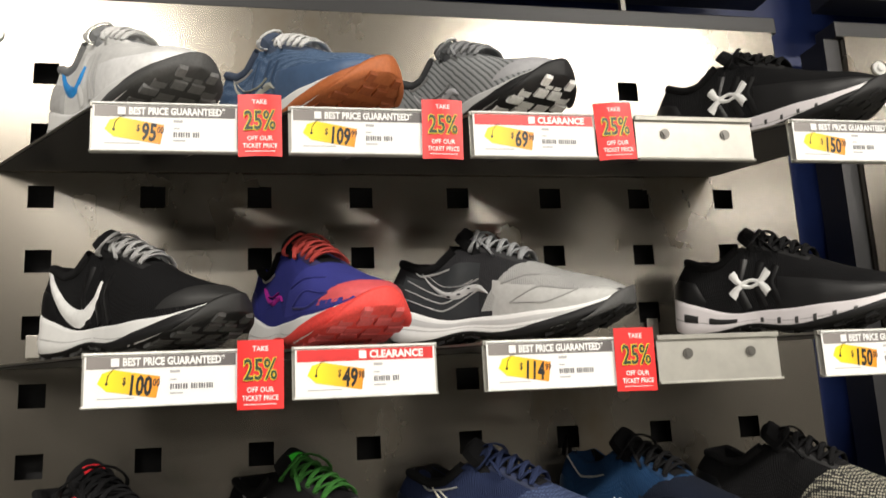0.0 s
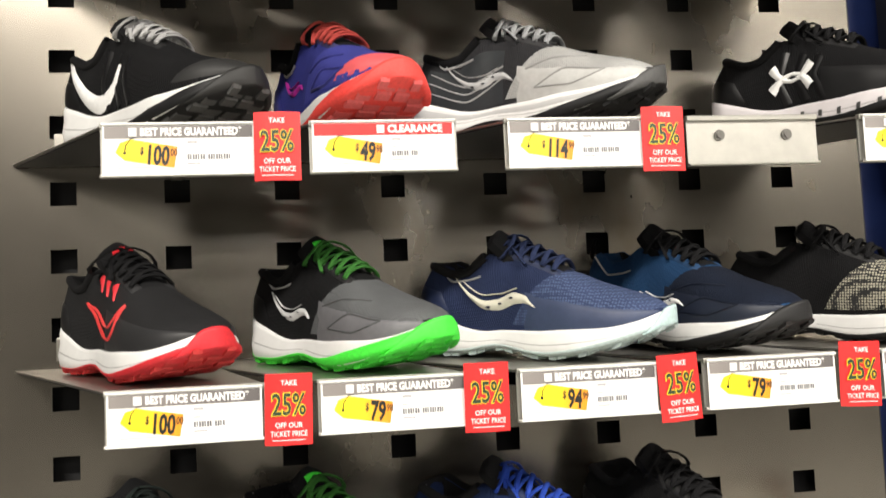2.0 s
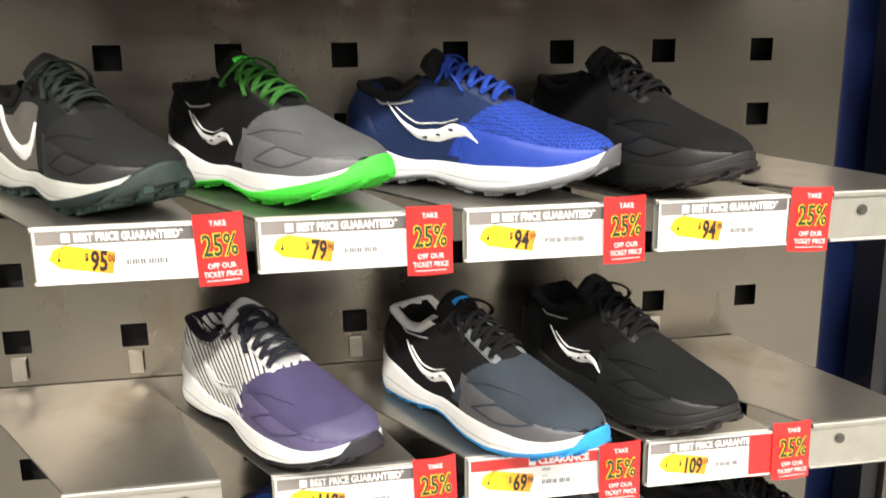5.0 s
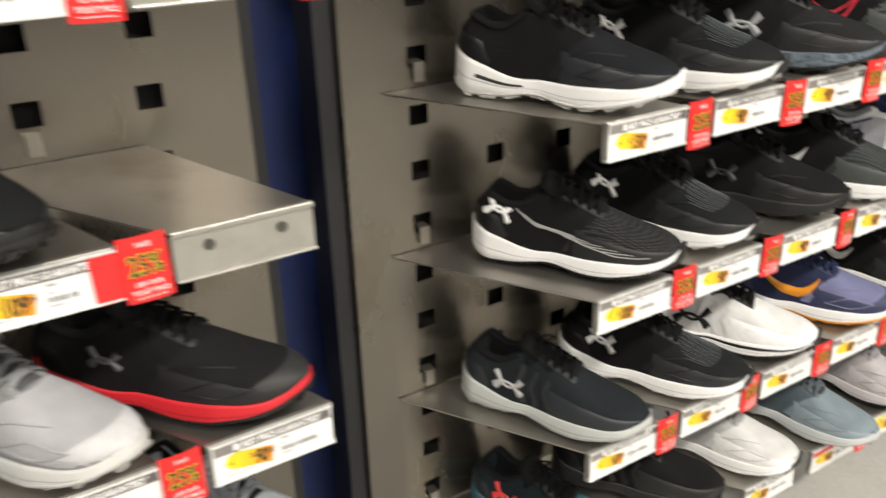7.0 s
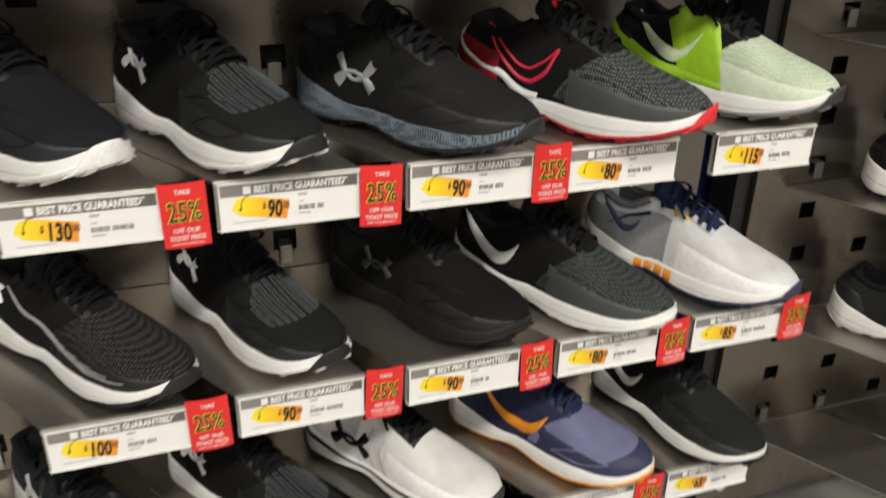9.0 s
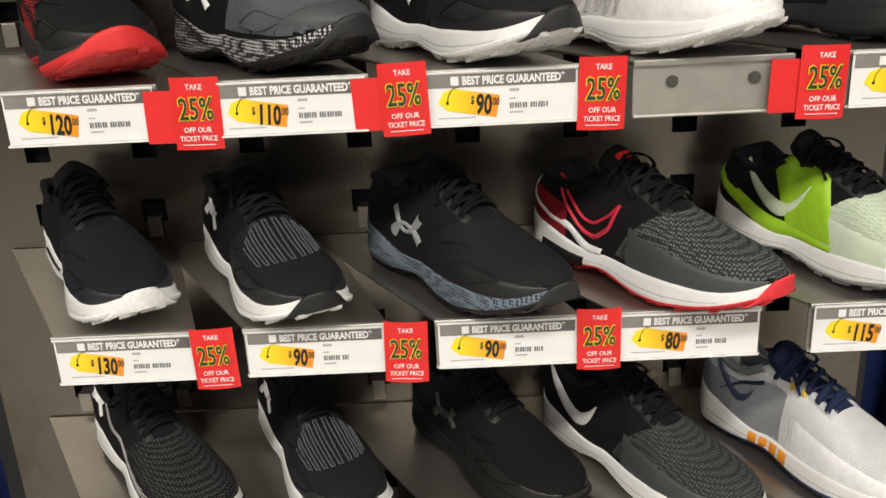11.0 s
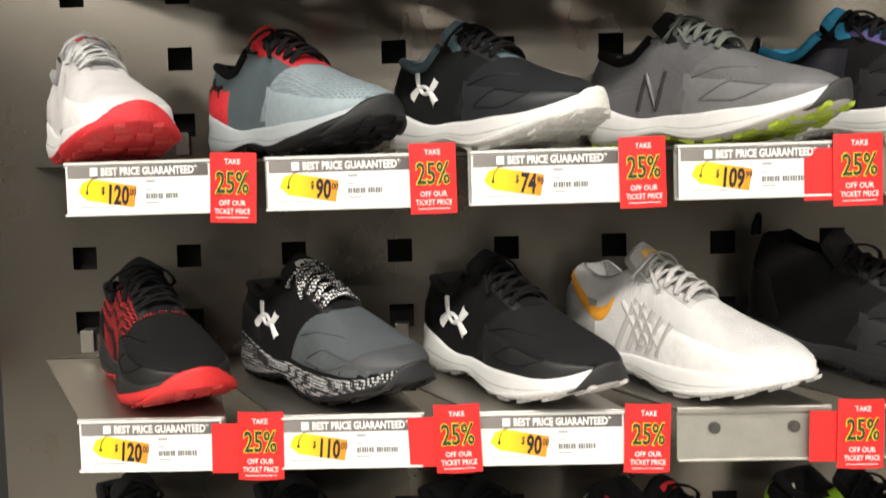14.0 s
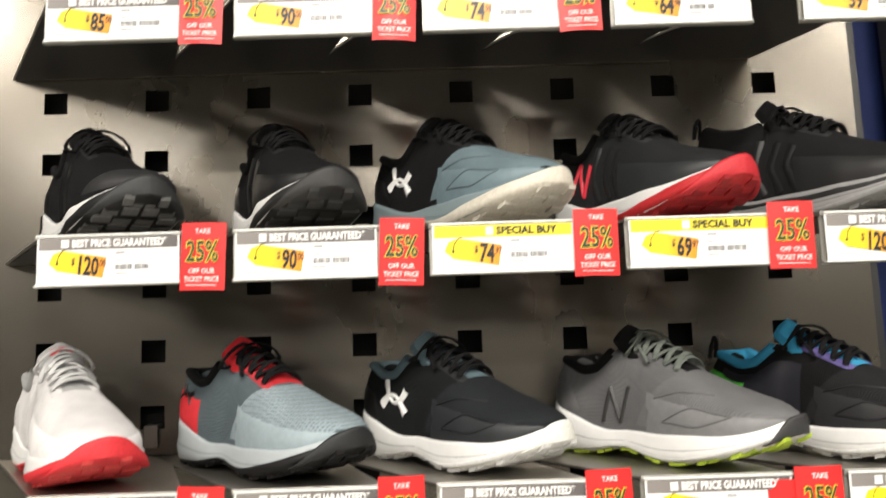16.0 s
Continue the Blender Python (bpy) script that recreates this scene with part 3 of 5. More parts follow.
def logo(last, kind, at, k, side=-1):
    x, h = at
    g = Shape()
    add = lambda line, n=18: (lambda q: g.add(q.v, q.f))(strip(last, [(x + a * k, h + b * k, w * k) for a, b, w in line], side, n=n))
    if kind == "tick":
        add([(-.056, .021, .0005), (-.030, .007, .0036), (-.002, -.004, .0066), (.016, -.008, .0072), (.028, -.004, .0058), (.038, .006, .0034), (.046, .018, .0006)], 26)
    elif kind == "tick_outline":
        add([(-.056, .022, .0014), (-.024, .001, .0019), (.004, -.012, .0021), (.020, -.014, .0021), (.035, -.004, .0021), (.046, .019, .0016)], 26)
        add([(-.056, .022, .0012), (-.020, .009, .0014), (.004, -.001, .0015), (.018, -.002, .0015), (.034, .007, .0014), (.046, .019, .0012)], 26)
    elif kind == "cross":
        for e in (1, -1):
            add([(-.0235, .0125 * e, .0056), (-.0175, .0060 * e, .0048), (-.0100, -.0012 * e, .0028), (0, -.0042 * e, .0018), (.0100, -.0012 * e, .0028), (.0175, .0060 * e, .0048), (.0235, .0125 * e, .0056)], 26)
    elif kind == "wave":
        add([(-.058, .017, .0004), (-.038, .006, .0018), (-.017, -.002, .0040), (.004, -.003, .0056), (.021, .003, .0058), (.036, .002, .0036), (.050, -.006, .0004)], 32)
        add([(-.046, .0165, .0004), (-.020, .0075, .0007), (.008, .0075, .0007), (.026, .0125, .0005)], 20)
    elif kind == "letter":
        add([(-.017, -.013, .0022), (-.008, .016, .0022)], 8)
        add([(-.008, .016, .0022), (.003, -.013, .0022)], 8)
        add([(.003, -.013, .0022), (.013, .016, .0022)], 8)
    return g


def shoe(name_label, at, c):
    """c: colours and options of one shoe."""
    g = lambda k, d=None: c.get(k, d)
    last = Last(g("length", .302), g("tall", 1.0), g("stack", 1.0), g("spring", .034), g("wide", 1.0), g("sock", 0.0), g("flare", 1.06))
    base = tagged(new("running_shoe"), name_label, "shoe", "shoes on the display wall")
    base.matrix_basis = at
    upper = g("upper", (.02, .02, .022))
    mid, out = g("mid", (.75, .75, .74)), g("out", (.03, .03, .03))
    lace, lining = g("lace", upper), g("lining", (.018, .018, .02))
    cloth = stripes(upper, g("stripe")) if g("stripe") else fabric(upper, 900.0, g("dots"))
    lift = 0.0045
    # upper
    us, ss = stations(46), np.concatenate([np.linspace(0, .30, 9), np.linspace(.33, .67, 11), np.linspace(.70, 1, 9)])
    pts = last.surface(us[:, None], ss[None, :])
    pts[..., 2] += lift
    up = put("upper", Shape().grid(pts).mesh("upper", cloth, True), base)

    def patch(name, u0, u1, s0, s1, material, off=.0012, nu=12, ns=14, fu=None, parent=base, label=""):
        a, b = np.linspace(0, 1, nu), np.linspace(s0, s1, ns)
        lo = fu(b) if fu else np.full_like(b, u0)
        hi = u1(b) if callable(u1) else np.full_like(b, u1)
        uu = lo[None, :] + (hi - lo)[None, :] * a[:, None]
        off_a = np.full(uu.shape, off)
        off_a[0, :] = off_a[-1, :] = 0.0001
        off_a[:, 0] = off_a[:, -1] = 0.0001
        q = last.surface(uu, np.broadcast_to(b, uu.shape), off_a)
        q[..., 2] += lift
        return put(name, Shape().grid(q).mesh(name, material, True), parent, label=label)

    # soles
    u = stations(40)
    section = sole_section(last, u, [(0, .02), (.90, .02), (1.02, .10), (1.085, .34), (1.035, .62), (1.055, .84), (1.035, .96), (.98, 1.0), (.6, 1.0)])
    section[..., 2] += lift
    put("midsole", Shape().grid(section).mesh("midsole", fabric(mid, 900.0, g("mid_dots")) if g("mid_dots") else foam(mid), True), base)
    if g("mid_line"):
        sec = sole_section(last, stations(40, .02, .98), [(1.045, .58), (1.052, .64), (1.060, .76), (1.045, .82)])
        sec[..., 2] += lift
        half_n = sec.shape[1] // 2
        put("sole_stripe", Shape().grid(sec[:, :half_n]).grid(sec[:, half_n:]).mesh("sole_stripe", foam(g("mid_line")), True), base)
    # outsole: a thin rubber sheet that grows into a wedge towards the toe
    ub = stations(36)
    w, zb, zt, m = last.half(ub), last.under(ub), last.welt(ub), last.mid(ub)
    rise = .0042 + g("wedge", .16) * (zt - zb) * sm(.34, .97, ub)
    ring = [(.0 * w, zb - .0012), (.86 * w, zb - .0012)]
    for q, more in ((.10, .010), (.25, .022), (.40, .026), (.55, .026), (.70, .026), (.85, .024), (1.0, .016), (1.03, -.03)):
        ring.append(((last.girth(q * rise / (zt - zb)) + more) * w, zb + q * rise))
    cols = [(-y, z) for y, z in ring] + list(reversed(ring))
    sec = np.stack([np.stack([last.along(ub) + .0016 * (2 * ub - 1), y + m, z + lift], -1) for y, z in cols], 1)
    put("outsole", Shape().grid(sec).mesh("outsole", rubber(out), True), base)
    lug = Shape()
    deep = g("lug", .0032)
    for i, uu in enumerate(np.linspace(.05, .965, 17)):
        wz, mz, bz = float(last.half(uu)) * .93, float(last.mid(uu)), float(last.under(uu)) + lift
        slope = float(last.under(min(1, uu + .01)) - last.under(max(0, uu - .01))) / (.02 * last.L)
        for e0, e1 in ((-1.02, -.58), (-.5, -.06), (.06, .5), (.58, 1.02)):
            y0, y1, hx = e0 * wz + mz, e1 * wz + mz, .0058
            x = float(last.along(uu)) + (0.003 if i % 2 else -.003) * (1 if abs(e0) < .55 or abs(e1) < .55 else -1)
            v = [(x + sx * hx * q, yy, bz + slope * sx * hx - dz) for dz, q in ((-.001, 1.0), (deep, .8)) for sx, yy in ((-1, y0), (1, y0), (1, y1), (-1, y1))]
            lug.add(v, [(0, 1, 2, 3), (7, 6, 5, 4), (0, 4, 5, 1), (1, 5, 6, 2), (2, 6, 7, 3), (3, 7, 4, 0)])
    put("tread", lug.mesh("tread", rubber(g("tread", tint(out, .8)))), base)
    if g("bumper"):
        u0 = .86 if g("wedge", .16) > .3 else .935
        uu = stations(16, u0, 1.0)
        sec = sole_section(last, uu, [(.9, .0), (1.08, .1), (1.125, .4), (1.105, .75), (1.075, .98), (.93, 1.22)])
        low = (last.under(uu) - .001)[:, None]
        sec[..., 2] = low + (sec[..., 2] - low) * (.12 + .88 * sm(u0 + .005, u0 + .8 * (1 - u0), uu))[:, None] + lift
        sec[..., 0] += .0030
        hn = sec.shape[1] // 2
        put("toe_bumper", Shape().grid(sec).mesh("toe_bumper", rubber(g("bumper")), True), base)
    # overlays
    if g("toe"):
        patch("toe_cap", None, .998, .04, .96, skin(g("toe"), .6), .0014, 10, 20, fu=lambda b: .915 - .15 * (np.abs(b - .5) * 2) ** 2)
    if g("vamp"):
        patch("vamp", None, .992, .02, .98, fabric(g("vamp"), 700.0, g("vamp_dots")), .0008, 14, 22, fu=lambda b: .655 - g("sweep", .20) * (np.abs(b - .5) * 2) ** 1.6)
    fore = g("vamp", upper)
    rim_c = g("guard", tuple(min(.9, v * 1.12 + (.006 if max(fore) < .06 else 0)) for v in fore))
    if not g("toe") or g("guard"):
        for s0, s1 in ((.004, .15), (.85, .996)):
            patch("mudguard", .52, .995, s0, s1, skin(rim_c, .5), .0013, 18, 6)
    if g("heel"):
        for s0, s1 in ((.004, .20), (.80, .996)):
            patch("heel_counter", .0, .23, s0, s1, skin(g("heel")), .0018, 12, 8)
    if g("quarter"):
        patch("quarter", .10, .46, .01, .24, skin(g("quarter"), .5), .0010, 14, 8)
    if g("saddle"):
        patch("saddle", None, (lambda b: .62 - .30 * b), .01, .36, skin(g("saddle"), .4), .0016, 14, 14, fu=lambda b: .40 - .35 * b)
    for s0, s1 in ((.33, .415), (.585, .67)):
        patch("eyestay", .385, .64, s0, s1, skin(g("stay", tuple(v * .85 + (.010 if max(upper) < .06 else 0) for v in upper)), .6), .0022, 14, 5)
    # lining and tongue
    patch("lining", .02, .355, .335, .665, fabric(lining, 700.0), .0006, 14, 14)
    patch("throat", .372, .64, .41, .59, fabric(g("tongue", lining), 700.0), .0012, 14, 6)
    tz = float(last.crown(np.array(.40))) + lift
    rows = []
    for q in np.linspace(0, 1, 10):
        x = (.455 - .110 * q + .012 * q ** 4) * last.L
        z = tz - .006 + g("tongue_up", .031) * q * (1.0 + g("sock", 0) * 8) - .004 * q ** 6
        ww = (.0200 + .0075 * q) * (1 - .45 * q ** 6)
        rows.append([(x, e * ww + float(last.mid(np.array(.4))), z - .011 * e * e) for e in np.linspace(-1, 1, 9)])
    front = np.array(rows)
    thick = front.copy()
    thick[..., 0] -= .008
    thick[..., 2] -= .005
    tg = Shape().grid(front[:, ::-1]).grid(thick)
    tg.grid(np.stack([front[-1], thick[-1]])[:, ::-1]).grid(np.stack([front[:, 0], thick[:, 0]], 0)).grid(np.stack([thick[:, -1], front[:, -1]], 0))
    tongue = put("tongue", tg.mesh("tongue", fabric(g("tongue", lining), 700.0), True), base)
    if g("tongue_patch"):
        q = front[4:7, 2:7] + np.array([.0012, 0, .0012])
        put("tongue_label", Shape().grid(q[:, ::-1]).mesh("tongue_label", skin(g("tongue_patch"))), tongue)
    # laces
    ls = Shape()
    rng = random.Random(name_label + str(at.translation[:]))
    ladder = np.linspace(.395, .615, 6)
    q9 = np.linspace(0, 1, 11)
    for i, lu in enumerate(ladder):
        bow = .0030 + .0062 * np.sin(np.pi * q9)
        runs = [(ladder[-1], ladder[-1], .0)] if i == 5 else [(lu, ladder[i + 1], .0), (ladder[i + 1], lu, .0022)]
        for a, b, over in runs:
            skew = rng.uniform(-.006, .006)
            q = last.surface(a + (b - a) * q9 + skew * np.sin(np.pi * q9), np.linspace(.355, .645, 11), bow + over * np.sin(np.pi * q9))
            q[..., 2] += lift
            ls.tube(q, .0033)
    for e in (-1, 1):
        for lu in ladder:
            t9 = np.linspace(0, 2 * math.pi, 9)
            q = last.surface(lu + .0095 * np.cos(t9), .5 + e * (.142 + .013 * np.sin(t9)), np.full(9, .0030))
            q[..., 2] += lift
            put("eyelet", Shape().tube(q, .0009, 4).mesh("eyelet", skin(g("eyelet", tuple(v * .55 + .012 for v in lace)), .35), True), base)
    top = last.surface(np.array(.40), np.array(.5), np.array(.010)) + np.array([0, 0, lift])
    for e in (-1, 1):
        r0, r1 = rng.uniform(.016, .026), rng.uniform(.010, .022)
        loop = [top + np.array([r1 * .5 * math.sin(2 * a) + .012 * math.sin(a), e * r0 * (1 - math.cos(2 * a)) * .8, .010 * math.sin(2 * a) - .009 * (1 - math.cos(2 * a))]) for a in np.linspace(0, math.pi, 13)]
        ls.tube(loop, .0027)
        end = [top + np.array([.030 * q + .01 * q * q, e * (.006 + .022 * q), -.004 - .026 * q * q]) for q in np.linspace(0, 1, 7)]
        ls.tube(end, .0026)
    put("laces", ls.mesh("laces", fabric(lace, 1300.0, g("lace_dots")), True), base)
    if g("loop"):
        lp = [(-.003 + .004 * math.sin(a), .009 * math.cos(a) * .6, float(last.crown(np.array(.03))) + lift - .004 + .026 * math.sin(a)) for a in np.linspace(0, math.pi, 11)]
        put("pull_loop", Shape().tube(lp, .0032).mesh("pull_loop", fabric(g("loop"), 1300.0), True), base)
    if g("sockliner"):
        patch("sockliner", .05, .25, .41, .59, fabric(g("sockliner")), .036, 10, 8)
    # mark on the outer side
    if g("logo"):
        kind, col, ax, ah, k = g("logo")
        k *= .92 if kind == "cross" else 1.0
        mk = logo(last, kind, (ax * last.L, ah), k)
        mk.v = [(x, y, z + lift) for x, y, z in mk.v]
        mark = put("side_mark", mk.mesh("side_mark", skin(col, .35), True), base)
        if kind == "wave":
            dots = Shape()
            for q, e in ((-.010, -.004), (.005, -.002), (.020, .003)):
                dot = strip(last, [(ax * last.L + (q - .0026) * k, ah + e * k, .0010 * k), (ax * last.L + q * k, ah + e * k, .0024 * k), (ax * last.L + (q + .0026) * k, ah + e * k, .0010 * k)], off=.0040, n=5)
                dots.add([(x, y, z + lift) for x, y, z in dot.v], dot.f)
            put("mark_dots", dots.mesh("mark_dots", skin(tint(upper, .7), .5), True), mark)
    for col, line in ([g("flash")] if g("flash") else []) + g("lines", []):
        fl = strip(last, [(a * last.L, b, q) for a, b, q in line], off=.0022, n=26)
        fl.v = [(x, y, z + lift) for x, y, z in fl.v]
        put("side_overlay", fl.mesh("side_overlay", skin(col, .45), True), base)
    # thin strip along the sole's side, in a darker tint of the midsole
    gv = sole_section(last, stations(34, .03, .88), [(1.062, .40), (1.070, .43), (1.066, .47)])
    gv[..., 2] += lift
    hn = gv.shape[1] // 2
    put("sole_line", Shape().grid(gv[:, :hn]).grid(gv[:, hn:]).mesh("sole_line", foam(tint(mid, .62)), True), base)
    # slots and studs in the outer side of the sole
    for u0, u1, h0, h1, col in g("slots", []):
        hm = (h0 + h1) / 2
        sec = sole_section(last, np.linspace(u0, u1, 8), [(1.04, h0), (1.088, h0 + .03), (1.094, hm), (1.080, h1 - .03), (1.03, h1)])
        sec[..., 2] += lift
        put("sole_insert", Shape().grid(sec[:, :5]).mesh("sole_insert", rubber(col), True), base)
    # raised ribs over the toe box, one thread laid to and fro
    if g("ribs"):
        thread = []
        for k, sv in enumerate(np.linspace(.24, .70, 17)):
            reach = .105 * math.sqrt(max(.1, 1 - ((sv - .47) / .27) ** 2))
            run = np.linspace(.735 - reach, .735 + reach, 9)
            q = last.surface(run if k % 2 == 0 else run[::-1], sv + .03 * (run - .73), np.full(9, .0016))
            q[..., 2] += lift
            thread += [p for p in q]
        put("ribs", Shape().tube(thread, .0011, 5).mesh("ribs", skin(g("ribs"), .4), True), base)
    # welded lines on the forefoot and a pale line under the collar
    if g("vamp") and not g("vamp_dots"):
        for line in ([(.60, .013, .0013), (.72, .026, .0013), (.86, .017, .0013)], [(.60, .013, .0013), (.74, .008, .0013), (.86, .017, .0013)], [(.56, .034, .0012), (.66, .040, .0012), (.78, .040, .0010)]):
            fl = strip(last, [(a * last.L, b, q) for a, b, q in line], off=.0024, n=18)
            fl.v = [(x, y, z + lift) for x, y, z in fl.v]
            put("welded_line", fl.mesh("welded_line", skin(tuple(v * .72 for v in fore), .4), True), base)
    if g("logo") and g("logo")[0] == "wave":
        fl = strip(last, [(.05 * last.L, .053, .0008), (.18 * last.L, .041, .0011), (.33 * last.L, .057, .0009)], off=.0024, n=22)
        fl.v = [(x, y, z + lift) for x, y, z in fl.v]
        put("collar_line", fl.mesh("collar_line", skin((.42, .42, .42), .3), True), base)
    # stitched overlays on the side
    soft_c = tuple(min(.9, v * .80 + (.005 if max(upper) < .06 else 0)) for v in upper)
    if not g("stripe") and not g("vamp") and not g("lines"):
        for k in range(3):
            fl = strip(last, [((.375 + .07 * k) * last.L, .064 - .006 * k, .0050), ((.345 + .07 * k) * last.L, .032, .0042), ((.385 + .075 * k) * last.L, .004, .0056)], off=.0011, n=14)
            fl.v = [(x, y, z + lift) for x, y, z in fl.v]
            put("stitched_overlay", fl.mesh("stitched_overlay", skin(soft_c, .4), True), base)
    if not g("heel"):
        for s0, s1 in ((.004, .17), (.83, .996)):
            patch("heel_counter", .0, (lambda b: .20 - .5 * np.abs(np.where(b < .5, b, 1 - b) - .05)), s0, s1, skin(soft_c, .4), .0012, 10, 8)
    # padded collar edge and heel pull
    if not g("sock"):
        cu = np.concatenate([stations(16, .345, .01), stations(16, .01, .345)[1:]])
        cs = np.concatenate([np.full(16, .305), np.full(15, .695)])
        q = last.surface(cu, cs, np.full_like(cu, .0004))
        q[..., 2] += lift
        put("collar", Shape().tube(q, .0056, 8, 1.0).mesh("collar", fabric(g("rim", lining), 700.0), True), base)
    return base


HEADING = -58.0


def stand(bay, row, i, dx=0.0, dy=0.0, turn=0.0, length=.302):
    """The pose of a shoe on its shelf."""
    p = spot(bay, row, i)
    mx, my = p.x + 0.048 + dx, -0.150 + dy
    z = p.z + (my - FRONT) * math.tan(TILT) + 0.0005
    m = Matrix.Translation((mx, my, z)) @ Matrix.Rotation(TILT, 4, "X") @ Matrix.Rotation(radians(HEADING + turn), 4, "Z")
    return m @ Matrix.Translation((-length / 2, 0, 0))


K_, W_, G_, S_ = (.009, .009, .0105), (.82, .82, .81), (.10, .105, .11), (.33, .34, .35)
NAVY, LIME, CORAL, SKYB, REDC, ORNG = (.018, .028, .075), (.35, .62, .03), (.75, .06, .05), (.03, .28, .72), (.60, .02, .03), (.80, .32, .02)
SLATE, GREEN = (.13, .19, .22), (.06, .72, .05)
CROSS = lambda c, a=.30, h=.032, k=1.0: ("cross", c, a, h, k)
TICK = lambda c, a=.34, h=.030, k=1.0: ("tick", c, a, h, k)
WAVE = lambda c, a=.42, h=.022, k=1.0: ("wave", c, a, h, k)

# row: list of five places; each is (label style, price, cents, sale tag, shoe) or None for a bare shelf
# offset along and out from the wall, turn, length
FITTED = {
    (0, 0, 0): (-0.031, -0.008, 2.0, 0.302),
    (0, 0, 1): (-0.030, -0.008, 0.7, 0.302),
    (0, 0, 2): (-0.011, -0.007, -8.1, 0.300),
    (0, 1, 0): (-0.014, -0.009, 11.1, 0.304),
    (0, 1, 1): (-0.013, -0.007, -12.3, 0.300),
    (0, 1, 2): (0.009, -0.010, 15.0, 0.309),
    (0, 2, 0): (-0.037, -0.009, 2.9, 0.302),
    (0, 2, 1): (-0.017, -0.008, 2.9, 0.303),
    (0, 2, 2): (0.005, -0.010, 13.7, 0.308),
    (0, 2, 3): (-0.013, -0.007, -9.1, 0.299),
    (0, 3, 0): (-0.024, -0.009, 5.5, 0.303),
    (0, 3, 1): (-0.033, -0.011, 7.1, 0.304),
    (0, 3, 2): (-0.016, -0.015, 17.7, 0.312),
    (0, 3, 3): (-0.038, -0.022, -9.6, 0.303),
    (0, 4, 1): (-0.046, -0.031, 1.1, 0.310),
    (0, 4, 2): (-0.013, -0.050, -2.7, 0.317),
    (0, 4, 3): (-0.041, -0.022, -7.5, 0.305),
    (0, 5, 2): (0.006, -0.006, 8.0, 0.304),
    (0, 5, 3): (-0.020, -0.019, 4.7, 0.309),
    (0, 5, 4): (-0.048, -0.021, 15.0, 0.320),
    (1, 1, 0): (-0.027, -0.009, 3.3, 0.302),
    (1, 1, 1): (-0.012, -0.008, -8.3, 0.301),
    (1, 1, 2): (-0.010, -0.008, 4.3, 0.303),
    (1, 1, 3): (0.001, -0.007, -8.5, 0.300),
    (1, 2, 0): (-0.053, -0.018, 1.4, 0.303),
    (1, 2, 1): (-0.037, -0.016, 10.7, 0.305),
    (1, 2, 2): (-0.025, -0.011, 5.7, 0.303),
    (1, 2, 3): (0.007, -0.019, 3.9, 0.304),
    (1, 3, 0): (-0.004, -0.020, 0.3, 0.305),
    (1, 3, 1): (-0.011, -0.024, 8.1, 0.307),
    (1, 3, 2): (-0.006, -0.028, -1.2, 0.306),
    (1, 3, 3): (-0.028, -0.031, 2.2, 0.307),
    (1, 4, 0): (-0.028, -0.015, 0.3, 0.304),
    (1, 4, 1): (-0.036, -0.028, -4.5, 0.307),
    (1, 4, 2): (-0.018, -0.039, 2.9, 0.313),
    (1, 4, 3): (-0.001, -0.047, 3.8, 0.319),
    (1, 4, 4): (0.014, -0.021, -2.8, 0.304),
    (1, 5, 0): (-0.000, -0.018, 5.2, 0.307),
    (1, 5, 1): (-0.009, -0.005, -6.4, 0.300),
    (1, 5, 2): (0.010, -0.010, -1.0, 0.302),
    (1, 5, 3): (-0.009, -0.035, 0.7, 0.316),
    (1, 5, 4): (-0.005, -0.027, -3.1, 0.310),
    (1, 6, 0): (-0.033, -0.019, -4.4, 0.307),
    (1, 6, 1): (-0.024, -0.029, 2.0, 0.316),
    (1, 6, 2): (-0.026, -0.017, 4.2, 0.312),
    (1, 6, 3): (-0.000, -0.024, 3.8, 0.319),
    (1, 6, 4): (0.018, -0.028, -15.3, 0.304),
    (1, 7, 0): (-0.023, -0.007, -10.5, 0.299),
    (1, 7, 1): (-0.017, -0.008, 6.1, 0.305),
    (1, 7, 2): (-0.011, -0.016, -6.5, 0.305),
    (1, 7, 3): (0.005, -0.039, -16.1, 0.312),
    (1, 7, 4): (0.016, -0.025, -19.9, 0.302),
}
